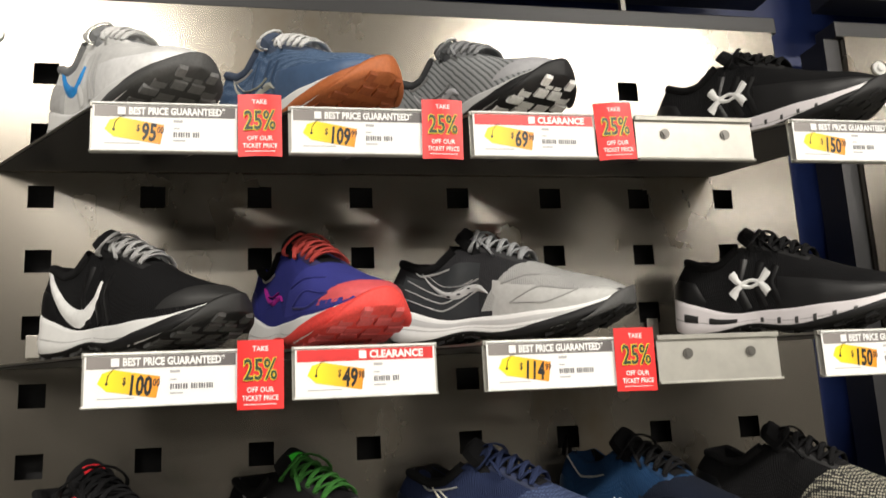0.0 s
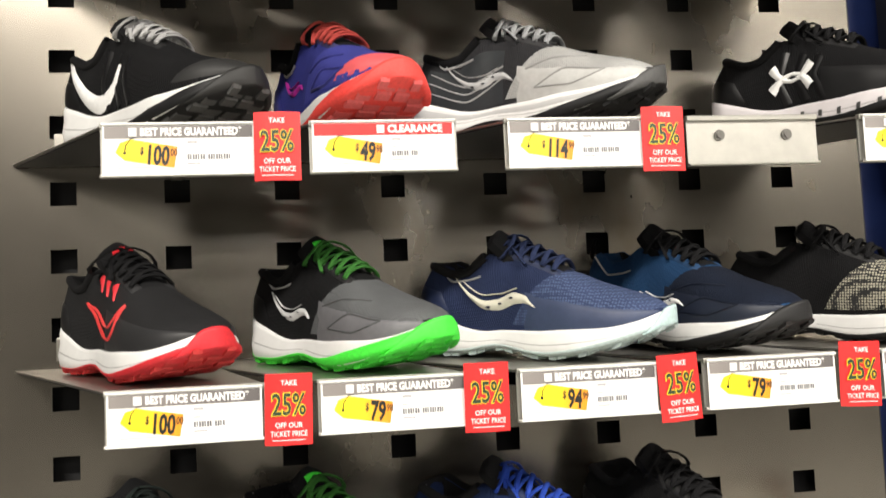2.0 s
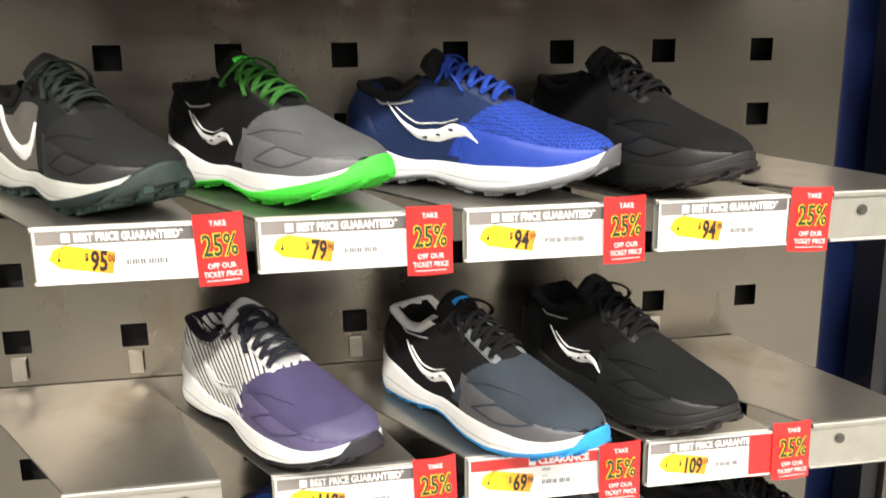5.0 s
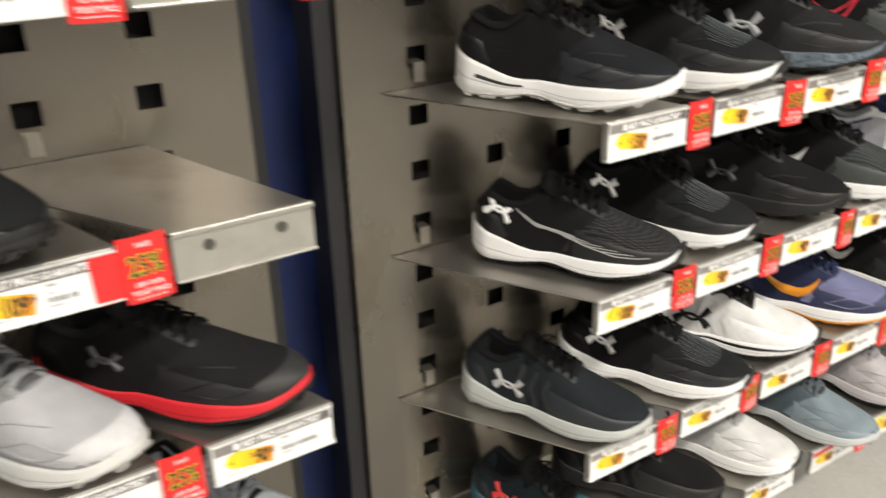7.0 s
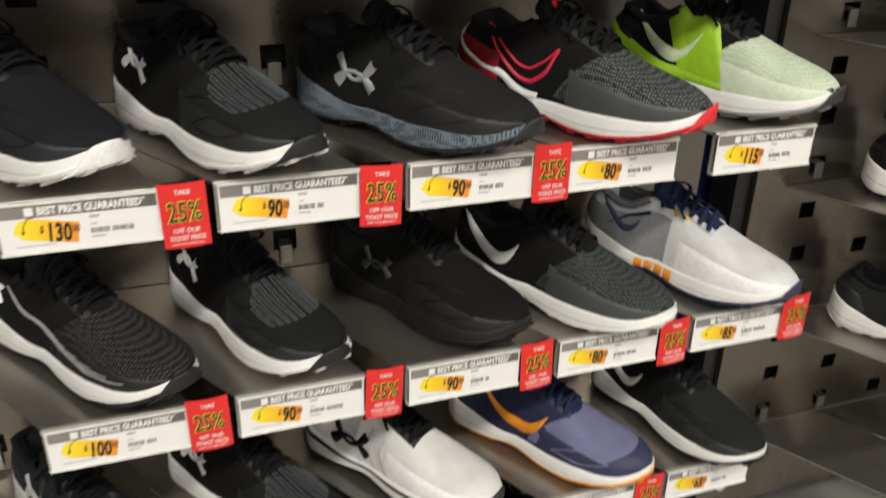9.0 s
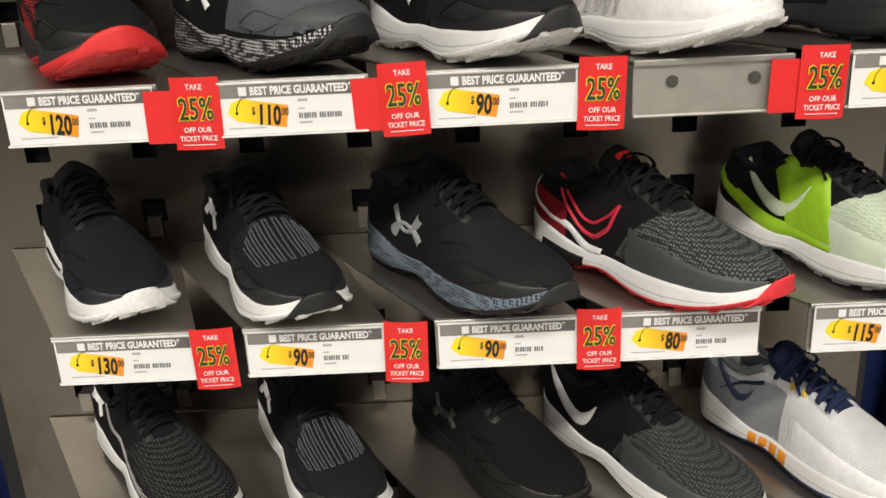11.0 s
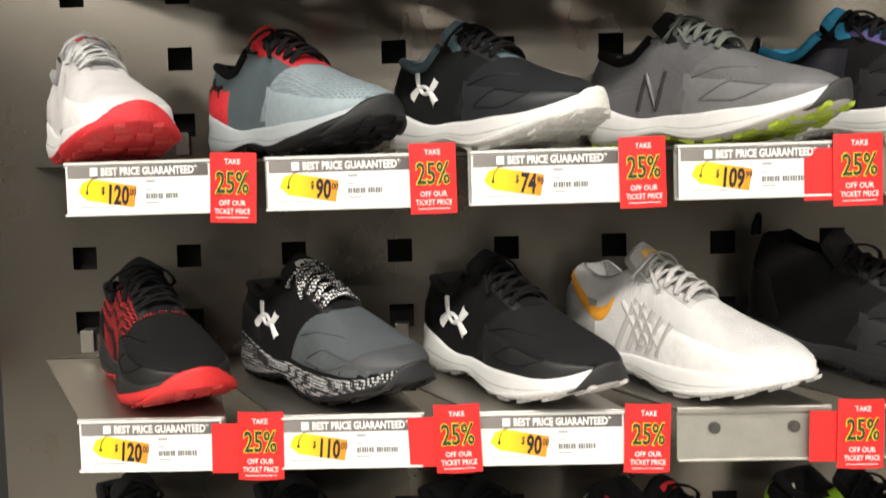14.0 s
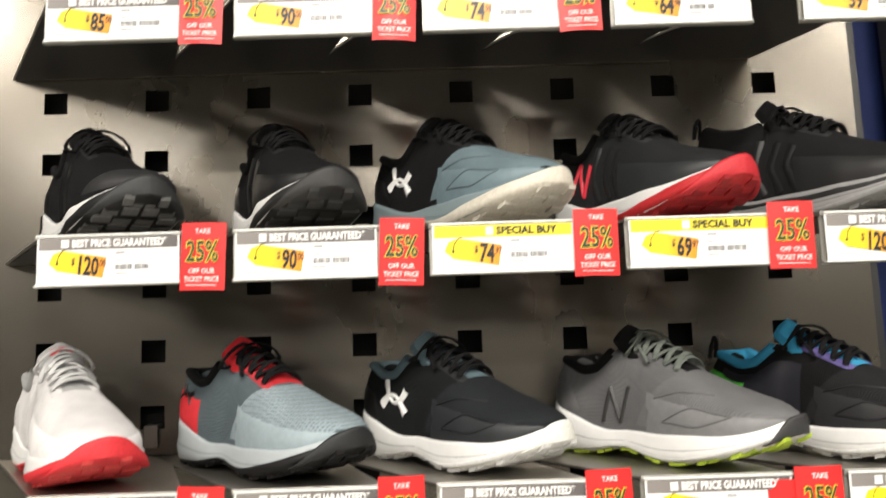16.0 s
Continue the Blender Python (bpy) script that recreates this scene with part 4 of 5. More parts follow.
# how far the outsole climbs the midsole at the toe
WEDGE = {(0, 0, 0): .7, (0, 0, 1): .7, (0, 0, 2): .6, (0, 0, 4): .35, (0, 1, 0): .62, (0, 1, 1): .75, (0, 1, 2): .5, (0, 1, 4): .3, (0, 2, 0): .22, (0, 2, 1): .66, (0, 2, 3): .4, (0, 3, 0): .4, (0, 3, 1): .5,
         (1, 1, 0): .6, (1, 1, 1): .6, (1, 1, 2): .7, (1, 1, 3): .6, (1, 2, 0): .42, (1, 2, 1): .4, (1, 3, 0): .45}
best, clear, special = "best", "clear", "special"
ROWS_SHOES = [
    # first bay, from the top row down
    (0, 0, [
        (best, "95", "00", 1, ("white mesh running shoe with grey tread and blue side mark", dict(upper=W_, mid=W_, out=(.07, .07, .07), lace=W_, lining=S_, logo=TICK(SKYB, .25, .032, .9), heel=(.5, .5, .5), stay=W_, tread=(.16, .16, .16)))),
        (best, "109", "99", 1, ("heathered blue knit running shoe with gum orange tread", dict(upper=(.055, .10, .19), dots=(.16, .23, .35), mid=W_, out=(.42, .12, .035), tread=(.30, .075, .02), lace=W_, lining=(.1, .13, .2), logo=WAVE((.42, .42, .36), .36, .024), bumper=(.42, .12, .035), stay=(.06, .08, .13)))),
        (clear, "69", "98", 1, ("silver grey striped running shoe with black and white tread", dict(upper=S_, stripe=(.12, .13, .13), mid=(.6, .6, .6), out=K_, tread=W_, lace=S_, lining=G_, logo=WAVE((.5, .5, .52), .42, .02), toe=(.4, .4, .42), bumper=K_))),
        None,
        (best, "150", "00", 0, ("black knit running shoe with white crossed mark and white sole", dict(upper=K_, mid=(.74, .70, .72), out=K_, logo=CROSS(W_, .40, .034, 1.15), bumper=K_, lining=K_, slots=[(.50 + .07 * k, .512 + .07 * k, .40, .66, (.06, .06, .06)) for k in range(5)]))),
    ]),
    (0, 1, [
        (best, "100", "00", 1, ("black mesh running shoe with white side mark and white sole", dict(upper=K_, mid=W_, out=K_, tread=(.07, .07, .07), lace=(.42, .42, .42), logo=TICK(W_, .26, .022, 1.30), toe=(.03, .03, .03), bumper=(.02, .02, .02)))),
        (clear, "49", "98", 0, ("royal blue running shoe with coral red toe and laces", dict(upper=(.03, .035, .22), vamp=(.05, .055, .30), mid=W_, out=CORAL, tread=(.62, .10, .10), lace=(.45, .06, .05), lining=K_, logo=("wave", (.35, .02, .25), .34, .028, .6), bumper=CORAL, toe=(.62, .09, .10), stay=(.03, .03, .1)))),
        (best, "114", "99", 1, ("grey and black running shoe with pale toe and striped side wave", dict(upper=(.05, .05, .055), vamp=(.42, .42, .41), mid=W_, mid_line=(.55, .55, .55), out=K_, lace=S_, lining=K_, logo=WAVE((.45, .45, .45), .36, .03, .9), quarter=(.045, .05, .055), lines=[((.4, .4, .4), [(.12, .012 + .010 * k, .0008), (.30, .010 + .008 * k, .0012), (.46, .030 + .006 * k, .0008)]) for k in range(3)], bumper=(.06, .06, .06), length=.31))),
        None,
        (best, "150", "00", 0, ("black knit running shoe with white crossed mark and slotted white sole", dict(upper=K_, mid=(.74, .70, .72), out=K_, logo=CROSS(W_, .40, .034, 1.15), lining=K_, bumper=K_, slots=[(.10, .165, .40, .66, (.02, .02, .02)), (.215, .34, .40, .66, (.02, .02, .02))] + [(.44 + .075 * k, .455 + .075 * k, .28, .60, (.06, .06, .06)) for k in range(6)]))),
    ]),
    (0, 2, [
        (best, "100", "00", 1, ("charcoal running shoe with red outlined side mark and red toe", dict(upper=(.028, .028, .03), mid=W_, out=REDC, tread=(.5, .03, .03), lace=K_, logo=("tick_outline", (.65, .05, .05), .52, .025, .95), bumper=REDC, tongue_patch=REDC, lines=[((.62, .03, .04), [((.40 + .065 * k), .070 - .004 * k, .0050), ((.425 + .065 * k), .061 - .004 * k, .0022), ((.44 + .065 * k), .055 - .004 * k, .0004)]) for k in range(3)]))),
        (best, "79", "98", 1, ("grey and black running shoe with bright green laces and sole", dict(upper=K_, vamp=(.12, .125, .13), mid=W_, out=GREEN, tread=(.05, .55, .04), lace=(.035, .15, .025), lining=K_, logo=WAVE((.5, .5, .5), .34, .026, .75), bumper=GREEN, tongue_patch=GREEN, guard=(.14, .14, .15)))),
        (best, "94", "99", 1, ("navy mesh running shoe with pale side wave and white sole", dict(upper=NAVY, vamp=(.035, .05, .11), vamp_dots=(.07, .10, .19), mid=W_, out=(.5, .6, .6), lace=NAVY, logo=WAVE((.62, .60, .50), .40, .03, 1.05), wedge=.10, bumper=(.42, .55, .55), guard=(.04, .055, .11), length=.31))),
        (best, "79", "98", 1, ("navy and blue running shoe with white wave and pull loop", dict(upper=(.012, .05, .13), vamp=(.012, .02, .045), mid=W_, out=K_, lace=K_, logo=WAVE(W_, .52, .022, .7), loop=K_, bumper=K_, tongue=K_, sock=.008))),
        (best, "79", "98", 0, ("black and pale honeycomb mesh running shoe with white sole", dict(upper=K_, vamp=(.05, .05, .05), vamp_dots=(.40, .38, .30), mid=W_, out=K_, lace=K_, toe=(.06, .06, .06)))),
    ]),
    (0, 3, [
        (best, "95", "00", 1, ("black trail shoe with white side mark and dark green tread", dict(upper=(.022, .024, .026), vamp=(.035, .037, .038), mid=(.55, .56, .52), out=(.02, .04, .038), tread=(.03, .06, .055), lace=(.04, .055, .05), quarter=(.12, .11, .10), logo=TICK(W_, .30, .026, 1.1), bumper=(.03, .055, .05), lug=.005))),
        (best, "79", "98", 1, ("grey and black running shoe with bright green laces and sole", dict(upper=K_, vamp=(.12, .125, .13), mid=W_, out=GREEN, tread=(.05, .55, .04), lace=(.035, .15, .025), lining=K_, logo=WAVE((.5, .5, .5), .34, .026, .75), bumper=GREEN, tongue_patch=GREEN, guard=(.14, .14, .15)))),
        (best, "94", "99", 1, ("royal blue mesh running shoe with white side wave", dict(upper=(.015, .03, .10), vamp=(.022, .06, .38), vamp_dots=(.012, .03, .16), mid=(.70, .71, .74), out=(.25, .26, .28), lace=(.02, .06, .38), logo=WAVE(W_, .42, .028, 1.1), bumper=(.09, .09, .10), guard=(.022, .06, .40), length=.31))),
        (best, "94", "99", 1, ("all black running shoe with black sole", dict(upper=(.010, .010, .011), vamp=(.016, .017, .018), mid=(.022, .023, .024), out=K_, lace=K_, guard=(.03, .03, .032)))),
        (None, "", "", 2, None),
    ]),
    (0, 4, [
        None,
        (best, "119", "99", 1, ("white and purple striped running shoe with dark laces", dict(upper=(.70, .69, .68), stripe=(.05, .05, .06), vamp=(.085, .072, .165), mid=W_, out=K_, lace=(.03, .035, .05), lining=(.015, .012, .03), logo=WAVE((.55, .55, .55), .40, .02, .8), guard=(.11, .095, .20), toe=(.08, .07, .15), tongue=(.5, .5, .52), tongue_patch=(.03, .03, .04), bumper=(.03, .03, .045), length=.31))),
        (clear, "69", "98", 1, ("black fading grey running shoe with white wave and blue sole", dict(upper=(.016, .016, .018), vamp=(.05, .065, .085), mid=W_, out=(.02, .26, .62), lace=K_, logo=WAVE(W_, .36, .022, .85), bumper=(.02, .30, .68), guard=(.10, .10, .11), rim=W_, tongue_patch=SKYB, stay=(.14, .15, .16)))),
        (best, "109", "99", 2, ("all black trail shoe with white wave and lugged sole", dict(upper=(.010, .010, .011), vamp=(.020, .022, .022), mid=(.018, .019, .019), out=(.02, .02, .02), tread=(.03, .03, .03), lace=K_, logo=WAVE(W_, .40, .022, .85), guard=(.03, .032, .032), lug=.006))),
        None,
    ]),
    (0, 5, [
        None,
        (best, "100", "00", 1, ("blue and white running shoe with orange laces", dict(upper=(.02, .10, .42), vamp=(.5, .52, .55), mid=W_, out=K_, lace=(.62, .16, .06), lining=NAVY, logo=WAVE((.02, .04, .16), .4, .02, .8)))),
        (best, "110", "00", 1, ("white and black running shoe with blue laces and cream sole", dict(upper=(.03, .05, .07), stripe=(.45, .5, .52), vamp=(.55, .56, .55), mid=(.72, .71, .64), out=(.05, .25, .55), lace=(.03, .22, .60), bumper=(.55, .55, .50), toe=(.66, .66, .62)))),
        (best, "120", "00", 1, ("silver grey running shoe with red accents", dict(upper=(.30, .30, .31), vamp=(.50, .50, .52), mid=(.62, .62, .60), out=(.55, .55, .53), lace=S_, lining=(.12, .12, .13), logo=WAVE((.35, .05, .05), .40, .022, .75), toe=(.55, .55, .56), tongue_patch=CORAL, lug=.005))),
        (best, "90", "00", 0, ("black running shoe with thick red sole", dict(upper=(.012, .012, .013), vamp=(.02, .021, .023), mid=(.62, .02, .03), out=K_, lace=K_, toe=(.04, .04, .042), guard=(.022, .022, .024), logo=CROSS((.1, .1, .1), .32, .036, .8)))),
    ]),
    (0, 6, [
        None,
        (best, "70", "00", 0, ("grey running shoe with white sole", dict(upper=G_, mid=W_, logo=TICK(W_)))),
        (best, "80", "00", 1, ("dark blue running shoe with white sole", dict(upper=NAVY, mid=W_, logo=WAVE(W_)))),
        (best, "80", "00", 1, ("bright blue running shoe", dict(upper=(.02, .05, .5), mid=W_, lace=(.02, .05, .5)))),
        (best, "85", "00", 0, ("pale grey running shoe with white sole", dict(upper=(.35, .38, .40), mid=W_))),
    ]),
    # second bay
    (1, 0, [(best, "85", "00", 1, None), (best, "90", "00", 1, None), (best, "74", "98", 1, None), (best, "64", "98", 0, None), (best, "59", "98", 0, None)]),
    (1, 1, [
        (best, "120", "00", 1, ("black running shoe with white sole and black tread", dict(upper=K_, mid=W_, out=K_, tread=(.1, .1, .1), lace=K_, bumper=(.045, .048, .05), toe=(.03, .03, .032)))),
        (best, "90", "00", 1, ("black running shoe with white sole edge and black tread", dict(upper=K_, mid=W_, out=(.02, .02, .02), tread=(.05, .05, .05), lace=K_, bumper=(.05, .05, .052)))),
        (special, "74", "97", 1, ("slate blue running shoe with cream sole and crossed mark", dict(upper=K_, vamp=(.16, .22, .25), mid=(.22, .28, .30), out=(.62, .58, .50), tread=(.55, .52, .45), lace=K_, logo=CROSS(W_, .26, .032, 1.0), guard=(.15, .21, .24)))),
        (special, "69", "97", 1, ("black training shoe with red letter mark and red tread", dict(upper=(.03, .032, .034), mid=W_, out=(.48, .02, .025), tread=(.30, .012, .016), lace=K_, logo=("letter", (.6, .03, .05), .28, .028, 1.2), bumper=(.5, .02, .03), guard=(.04, .045, .048)))),
        (best, "120", "00", 0, ("black sock-like high training shoe with grey sole", dict(upper=(.02, .02, .021), mid=(.30, .30, .30), mid_line=(.04, .04, .04), out=(.3, .3, .3), lace=K_, sock=.028, loop=K_))),
    ]),
    (1, 2, [
        (best, "120", "00", 1, ("white running shoe with red tread and toe", dict(upper=(.78, .76, .76), mid=W_, out=(.66, .03, .04), tread=(.6, .05, .05), lace=(.6, .6, .6), lining=(.45, .45, .45), tongue_patch=REDC, bumper=(.66, .03, .04), stay=(.6, .58, .58)))),
        (best, "90", "00", 1, ("grey training shoe with red heel and red throat", dict(upper=(.10, .13, .145), vamp=(.26, .32, .35), vamp_dots=(.16, .2, .22), mid=(.42, .46, .48), out=K_, lace=K_, lining=K_, tongue=(.66, .03, .04), heel=(.6, .03, .04), bumper=(.022, .024, .026), stay=(.45, .03, .04), logo=CROSS(K_, .12, .03, .6)))),
        (best, "74", "98", 1, ("black running shoe with white crossed mark and white sole", dict(upper=(.014, .016, .018), vamp=(.03, .035, .04), mid=W_, out=W_, lace=K_, logo=CROSS(W_, .28, .034, 1.05), bumper=(.75, .75, .70), lining=SLATE))),
        (best, "109", "99", 2, ("grey running shoe with dark letter mark and white sole", dict(upper=(.15, .15, .155), vamp=(.17, .17, .175), mid=W_, out=(.60, .60, .58), tread=(.45, .6, .05), wedge=.02, lace=(.15, .17, .15), lining=K_, logo=("letter", (.05, .05, .05), .38, .024, 1.2), bumper=(.05, .05, .052), guard=(.19, .19, .195)))),
        (best, "100", "00", 1, ("black and blue training shoe with green and purple accents", dict(upper=K_, vamp=(.03, .03, .033), mid=W_, out=W_, lace=K_, lining=(.05, .36, .62), heel=(.08, .5, .05), quarter=(.02, .02, .03), stay=(.10, .08, .25), loop=K_))),
    ]),
    (1, 3, [
        (best, "120", "00", 2, ("black running shoe with red speckles and red toe", dict(upper=(.014, .012, .012), dots=(.50, .025, .03), vamp=(.018, .018, .018), sweep=.05, mid=(.05, .05, .05), out=(.66, .03, .03), tread=(.5, .03, .03), lace=K_, bumper=(.70, .03, .03), guard=(.03, .03, .03)))),
        (best, "110", "00", 2, ("grey and black running shoe with speckled laces and sole", dict(upper=K_, vamp=(.11, .125, .135), mid=(.03, .03, .03), mid_dots=(.5, .5, .5), out=K_, lace=K_, lace_dots=(.75, .75, .75), logo=CROSS(W_, .28, .036, 1.1), bumper=(.025, .027, .03), tongue_patch=(.5, .5, .5), heel=(.02, .02, .02), toe=(.06, .065, .07)))),
        (best, "90", "00", 1, ("black running shoe with white crossed mark and black toe", dict(upper=K_, vamp=(.026, .026, .027), mid=W_, out=W_, lace=K_, logo=CROSS(W_, .30, .034, 1.15), bumper=(.03, .03, .031), guard=(.03, .03, .031)))),
        (None, "", "", 2, ("white and grey training shoe with orange heel mark", dict(upper=(.76, .755, .75), mid=W_, out=W_, lace=(.55, .54, .53), lining=(.32, .32, .31), heel=(.33, .33, .32), logo=TICK((.80, .36, .04), .17, .036, 1.0), tongue=(.45, .45, .44), tongue_patch=(.7, .4, .1), stay=(.5, .49, .48), lines=[((.46, .45, .44), [(.34 + .05 * k, .006, .0035), (.42 + .045 * k, .055 - .004 * k, .0035)]) for k in range(5)] + [((.55, .54, .53), [(.56 - .05 * k, .012, .003), (.44 - .04 * k, .052, .003)]) for k in range(3)], sock=.012, length=.312))),
        (best, "120", "00", 0, ("black sock-like high training shoe with black sole", dict(upper=(.012, .012, .013), vamp=(.04, .043, .046), mid=(.035, .036, .037), out=K_, lace=K_, sock=.042, loop=K_))),
    ]),
    (1, 4, [
        (best, "130", "00", 1, ("navy black running shoe with thick white sole", dict(upper=(.012, .012, .014), vamp=(.022, .025, .032), mid=W_, out=W_, lace=K_, bumper=W_, stack=1.08, slots=[(.14, .36, .52, .64, (.02, .02, .02))]))),
        (best, "90", "00", 1, ("black running shoe with white crossed mark and white sole", dict(upper=K_, vamp=(.022, .024, .026), ribs=(.10, .115, .12), mid=W_, out=W_, lace=K_, logo=CROSS(W_, .22, .038, 1.0), bumper=(.02, .021, .022)))),
        (best, "90", "00", 1, ("black running shoe with camouflage grey-blue sole band", dict(upper=(.016, .017, .018), vamp=(.03, .031, .032), mid=(.16, .20, .24), mid_dots=(.03, .035, .04), out=K_, lace=K_, logo=CROSS((.30, .31, .32), .34, .032, 1.15), guard=(.025, .026, .027), bumper=(.028, .03, .032)))),
        (best, "80", "00", 0, ("grey honeycomb training shoe with red outlined mark and red toe", dict(upper=(.014, .013, .014), vamp=(.045, .05, .05), vamp_dots=(.12, .14, .135), mid=W_, out=(.6, .02, .03), wedge=.05, slots=[(.13, .33, .10, .58, (.012, .012, .012))], lace=K_, heel=(.22, .01, .016), lines=[(W_, [(.0, .034, .005), (.06, .018, .005), (.16, .012, .0045), (.25, .016, .004), (.33, .004, .006), (.40, .001, .006)])], logo=("tick_outline", (.62, .03, .06), .30, .034, 1.15), bumper=(.70, .03, .04), tongue_patch=(.75, .03, .04), stay=(.02, .02, .02)))),
        (best, "115", "00", 0, ("black, lime and pale mesh training shoe with white sole", dict(upper=(.012, .012, .013), vamp=(.58, .66, .52), vamp_dots=(.42, .52, .36), mid=W_, out=(.3, .3, .3), lace=K_, saddle=LIME, logo=TICK((.62, .72, .50), .30, .036, 1.1), flash=(LIME, [(.01, .022, .006), (.14, .014, .008), (.30, .009, .009), (.46, .006, .008), (.60, .003, .004)]), bumper=(.05, .05, .055)))),
    ]),
    (1, 5, [
        (best, "100", "00", 1, ("black running shoe with white flecked stripes and white sole", dict(upper=(.014, .014, .015), vamp=(.014, .014, .015), vamp_dots=(.05, .05, .05), lines=[((.35, .35, .34), [(.20 + .07 * k, .052 - .006 * k, .0009), (.34 + .075 * k, .036 - .005 * k, .0013), (.52 + .07 * k, .030 - .004 * k, .0006)]) for k in range(6)], mid=W_, out=K_, lace=K_, logo=CROSS(W_, .13, .036, .95), guard=(.02, .02, .021), bumper=(.02, .02, .02)))),
        (best, "90", "00", 1, ("black running shoe with white crossed mark and white sole", dict(upper=K_, vamp=(.022, .024, .026), ribs=(.09, .10, .105), mid=W_, out=W_, lace=K_, logo=CROSS(W_, .22, .038, 1.0), bumper=(.02, .021, .022)))),
        (best, "90", "00", 1, ("all black running shoe with lugged black sole", dict(upper=(.010, .010, .010), vamp=(.013, .013, .013), mid=(.016, .016, .016), out=K_, lace=K_, logo=CROSS((.06, .06, .06), .34, .032, 1.0), guard=(.018, .018, .018)))),
        (best, "80", "00", 1, ("dark grey training shoe with white side mark", dict(upper=(.012, .012, .013), vamp=(.045, .05, .05), vamp_dots=(.07, .08, .078), mid=W_, out=W_, lace=K_, logo=TICK((.72, .72, .72), .20, .028, 1.15)))),
        (best, "85", "00", 1, ("white training shoe with navy tongue and orange sole studs", dict(upper=(.78, .79, .80), mid=W_, out=(.03, .04, .1), lace=NAVY, lining=(.25, .26, .28), tongue=NAVY, heel=(.22, .23, .25), quarter=(.28, .29, .31), bumper=(.03, .035, .07), logo=TICK((.05, .06, .12), .20, .032, .8), stay=(.5, .52, .55), slots=[(.33 + .05 * k, .368 + .05 * k, .22, .86, (.85, .30, .02)) for k in range(4)], lines=[((.80, .55, .03), [(.46 + .05 * k, .072, .0028), (.475 + .05 * k, .066, .0028)]) for k in range(2)] + [(NAVY, [(.16, .018, .0015), (.26, .045, .0020), (.36, .062, .0025)])]))),
    ]),
    (1, 6, [
        (best, "69", "98", 1, ("dark slate running shoe with pale sole and crossed mark", dict(upper=(.030, .038, .045), mid=(.52, .54, .52), out=(.4, .4, .4), lace=K_, logo=CROSS((.45, .45, .45), .30, .026, 1.05)))),
        (best, "90", "00", 1, ("black running shoe with white crossed mark and white sole", dict(upper=K_, vamp=(.022, .024, .026), ribs=(.07, .08, .085), mid=W_, out=W_, lace=K_, logo=CROSS(W_, .24, .036, 1.05), bumper=(.02, .021, .022)))),
        (best, "90", "00", 1, ("white running shoe with black throat and black crossed mark", dict(upper=W_, mid=W_, mid_line=K_, out=K_, lace=K_, lining=K_, tongue=K_, stay=K_, logo=CROSS(K_, .32, .028, 1.35), bumper=(.04, .04, .04)))),
        (best, "80", "00", 1, ("lavender and navy running shoe with orange side mark", dict(upper=(.025, .03, .075), vamp=(.20, .21, .36), mid=W_, out=ORNG, lace=NAVY, lining=NAVY, logo=TICK((.80, .30, .02), .38, .030, 1.2), guard=(.03, .035, .085), toe=(.03, .035, .085)))),
        (best, "65", "00", 0, ("black training shoe with white side mark and white sole", dict(upper=(.012, .012, .012), vamp=(.03, .033, .032), mid=W_, out=K_, lace=K_, logo=TICK(W_, .22, .028, 1.0)))),
    ]),
    (1, 7, [
        (best, "69", "98", 0, ("teal and black running shoe with coral crossed mark", dict(upper=(.02, .035, .045), vamp=(.04, .13, .16), mid=(.04, .12, .15), out=(.2, .5, .55), lace=K_, logo=CROSS((.75, .06, .06), .28, .03, 1.1)))),
        (best, "65", "00", 0, ("black running shoe with black sole", dict(upper=(.012, .012, .012), mid=(.03, .03, .03), out=K_, lace=K_))),
        (best, "100", "00", 0, ("white running shoe with grey knit and black crossed mark", dict(upper=(.50, .50, .50), vamp=(.74, .74, .73), mid=W_, out=W_, lace=(.35, .35, .35), lining=S_, logo=CROSS(K_, .26, .03, .8), bumper=(.04, .04, .04)))),
        (clear, "64", "98", 1, ("pale blue-grey running shoe with pale sole", dict(upper=(.10, .13, .15), vamp=(.25, .31, .35), mid=(.55, .58, .58), out=(.5, .5, .5), lace=(.12, .14, .16), guard=(.27, .33, .37)))),
        (special, "59", "97", 0, ("pale pinkish grey running shoe", dict(upper=(.42, .40, .41), vamp=(.55, .52, .53), mid=(.60, .57, .58), out=(.05, .05, .05), lace=(.35, .33, .34), lining=(.2, .2, .2)))),
    ]),
    # third bay
    (2, 3, [(best, "80", "00", 0, ("grey running shoe with white sole", dict(upper=S_, mid=W_))), None, None, None, None]),
    (2, 4, [(best, "80", "00", 0, ("white running shoe with white sole", dict(upper=(.6, .6, .6), mid=W_))), (best, "80", "00", 0, ("white and navy running shoe", dict(upper=NAVY, vamp=(.5, .5, .5), mid=W_))), None, None, None]),
    (2, 5, [(best, "75", "00", 0, ("black running shoe with white stripe and white sole", dict(upper=K_, mid=W_, lug=.005, lines=[(W_, [(.30, .012, .004), (.40, .045, .004)])]))), (best, "75", "00", 0, ("black running shoe with white sole", dict(upper=K_, mid=W_))), None, None, None]),
    (2, 6, [(best, "75", "00", 0, ("charcoal running shoe with letter mark, red tongue and white sole", dict(upper=(.035, .037, .040), mid=W_, out=W_, tongue=REDC, lace=K_, logo=("letter", (.06, .06, .06), .40, .024, 1.2)))), (best, "70", "00", 0, ("pale running shoe with red sole edge", dict(upper=(.4, .38, .36), mid=W_, out=REDC))), None, None, None]),
    (2, 7, [None, None, None, None]),
]

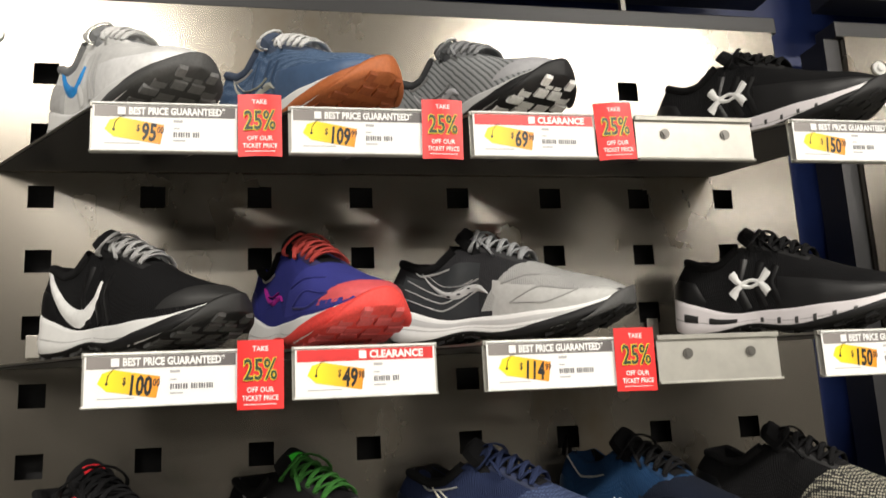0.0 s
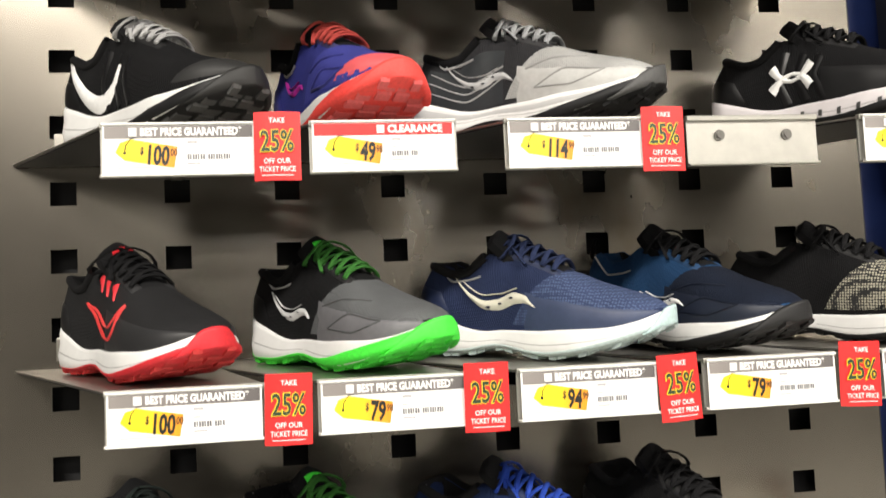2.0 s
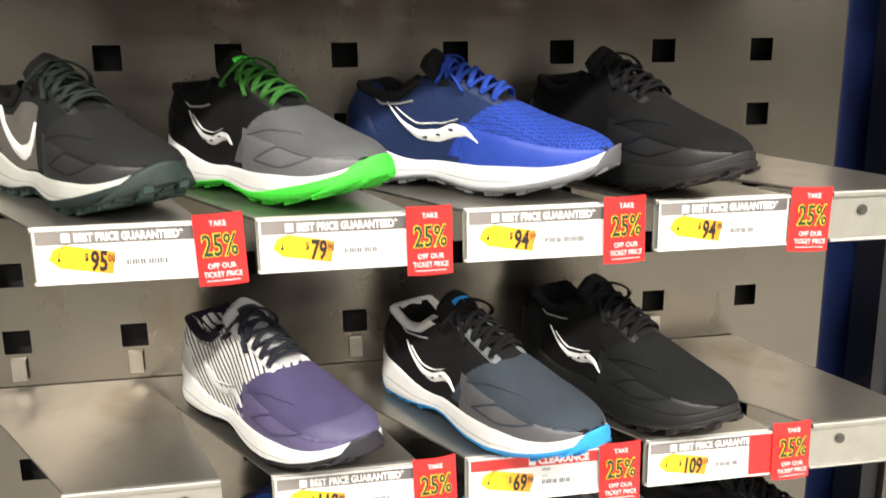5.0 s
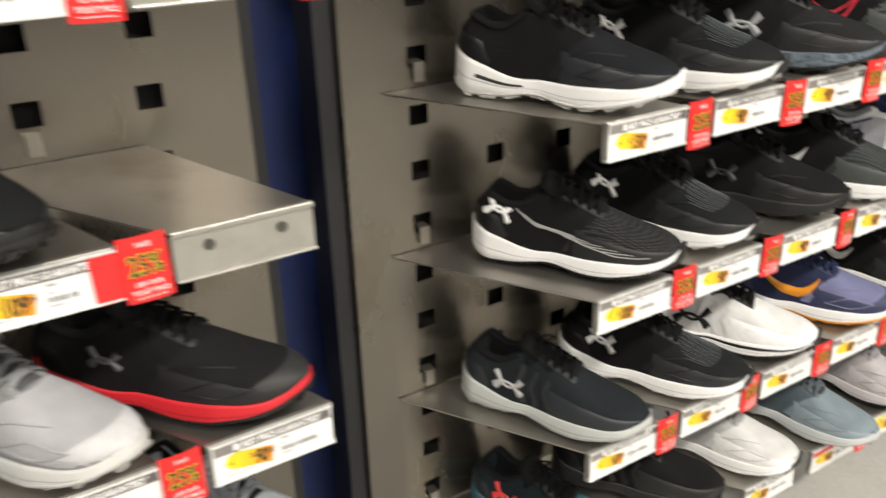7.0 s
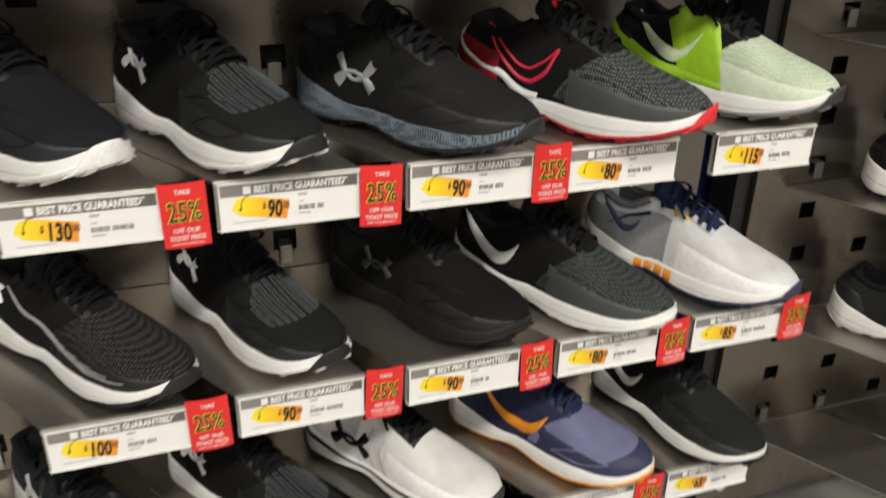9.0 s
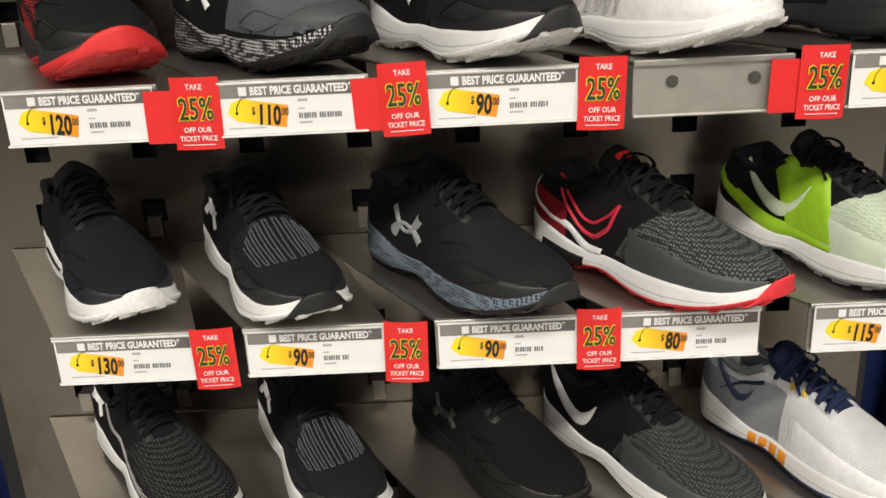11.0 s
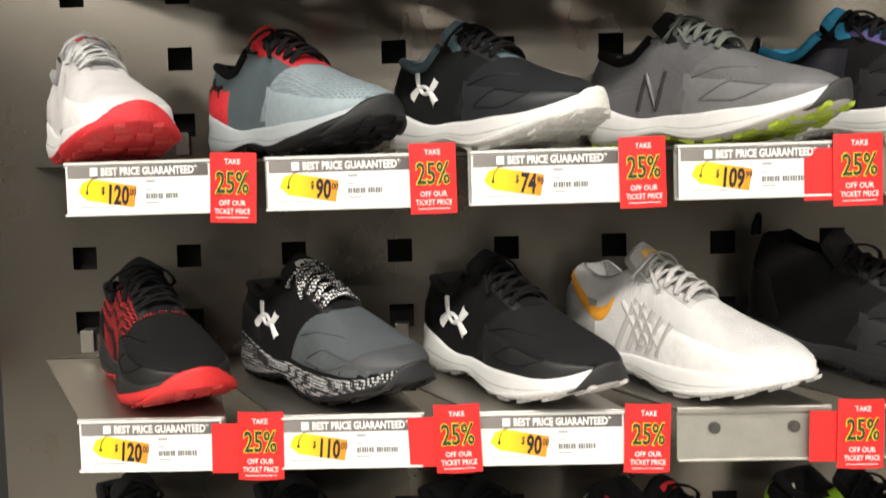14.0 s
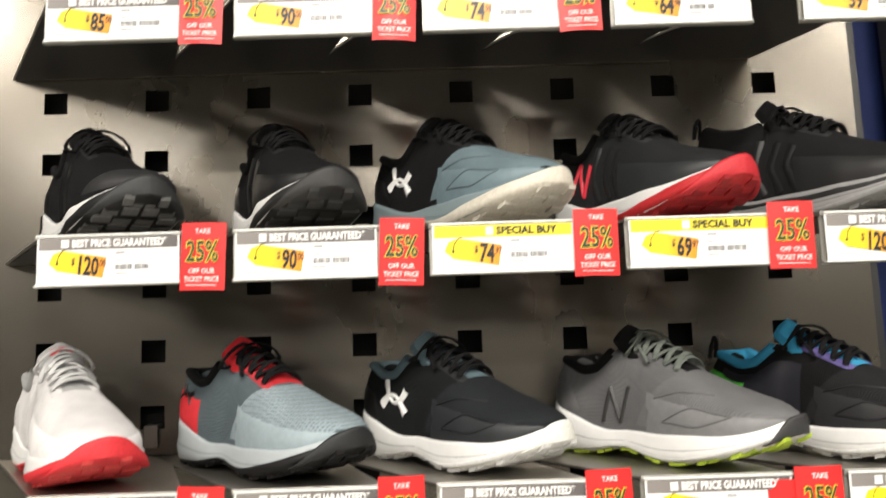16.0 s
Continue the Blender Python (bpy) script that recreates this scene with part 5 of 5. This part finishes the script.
# ---- the filled wall ----
first = True
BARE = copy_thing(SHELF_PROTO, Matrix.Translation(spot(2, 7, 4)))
for bay, row, places in ROWS_SHOES:
    for i, place in enumerate(places):
        p = spot(bay, row, i)
        if first:
            SHELF_PROTO.matrix_basis = Matrix.Translation(p)
            first, rack = False, SHELF_PROTO
        else:
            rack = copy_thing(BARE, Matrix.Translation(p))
        hooks(rack, bay, p.x)
        if place is None:
            continue
        style, price, cents, tag, wearable = place
        rng = random.Random(bay * 100 + row * 10 + i)
        if style:
            price_label(Matrix.Translation((p.x + 0.003, FRONT - 0.0078, p.z - LIP_H + 0.0015)) @ pose(0, 0, 0, 0, 0, 0), style, price, cents, None)
        if tag:
            hung = copy_thing(TAG_PROTO, Matrix.Translation((p.x + ((0.160 if i < 3 else 0.149) if tag == 2 else 0.143) + rng.uniform(-.003, .003), FRONT - 0.009, p.z - 0.058 + rng.uniform(-.003, .003))) @ pose(0, 0, 0, 0, rng.uniform(-2.5, 2.5), rng.uniform(-4, 4)))
        if tag == 2:
            put("backing_card", RED_CARD, hung, label="plain red card")
        if wearable:
            said, colours = wearable
            ox, oy, turn, length = FITTED.get((bay, row, i), (-.005, -.010, 1.5, .303))
            colours["length"] = length
            colours.setdefault("wedge", WEDGE.get((bay, row, i), .16))
            shoe(said, stand(bay, row, i, ox, oy, turn, length), colours)
TAG_PROTO.matrix_basis = Matrix.Translation((spot(0, 5, 0).x + 0.140, FRONT - 0.009, spot(0, 5, 0).z - 0.058))
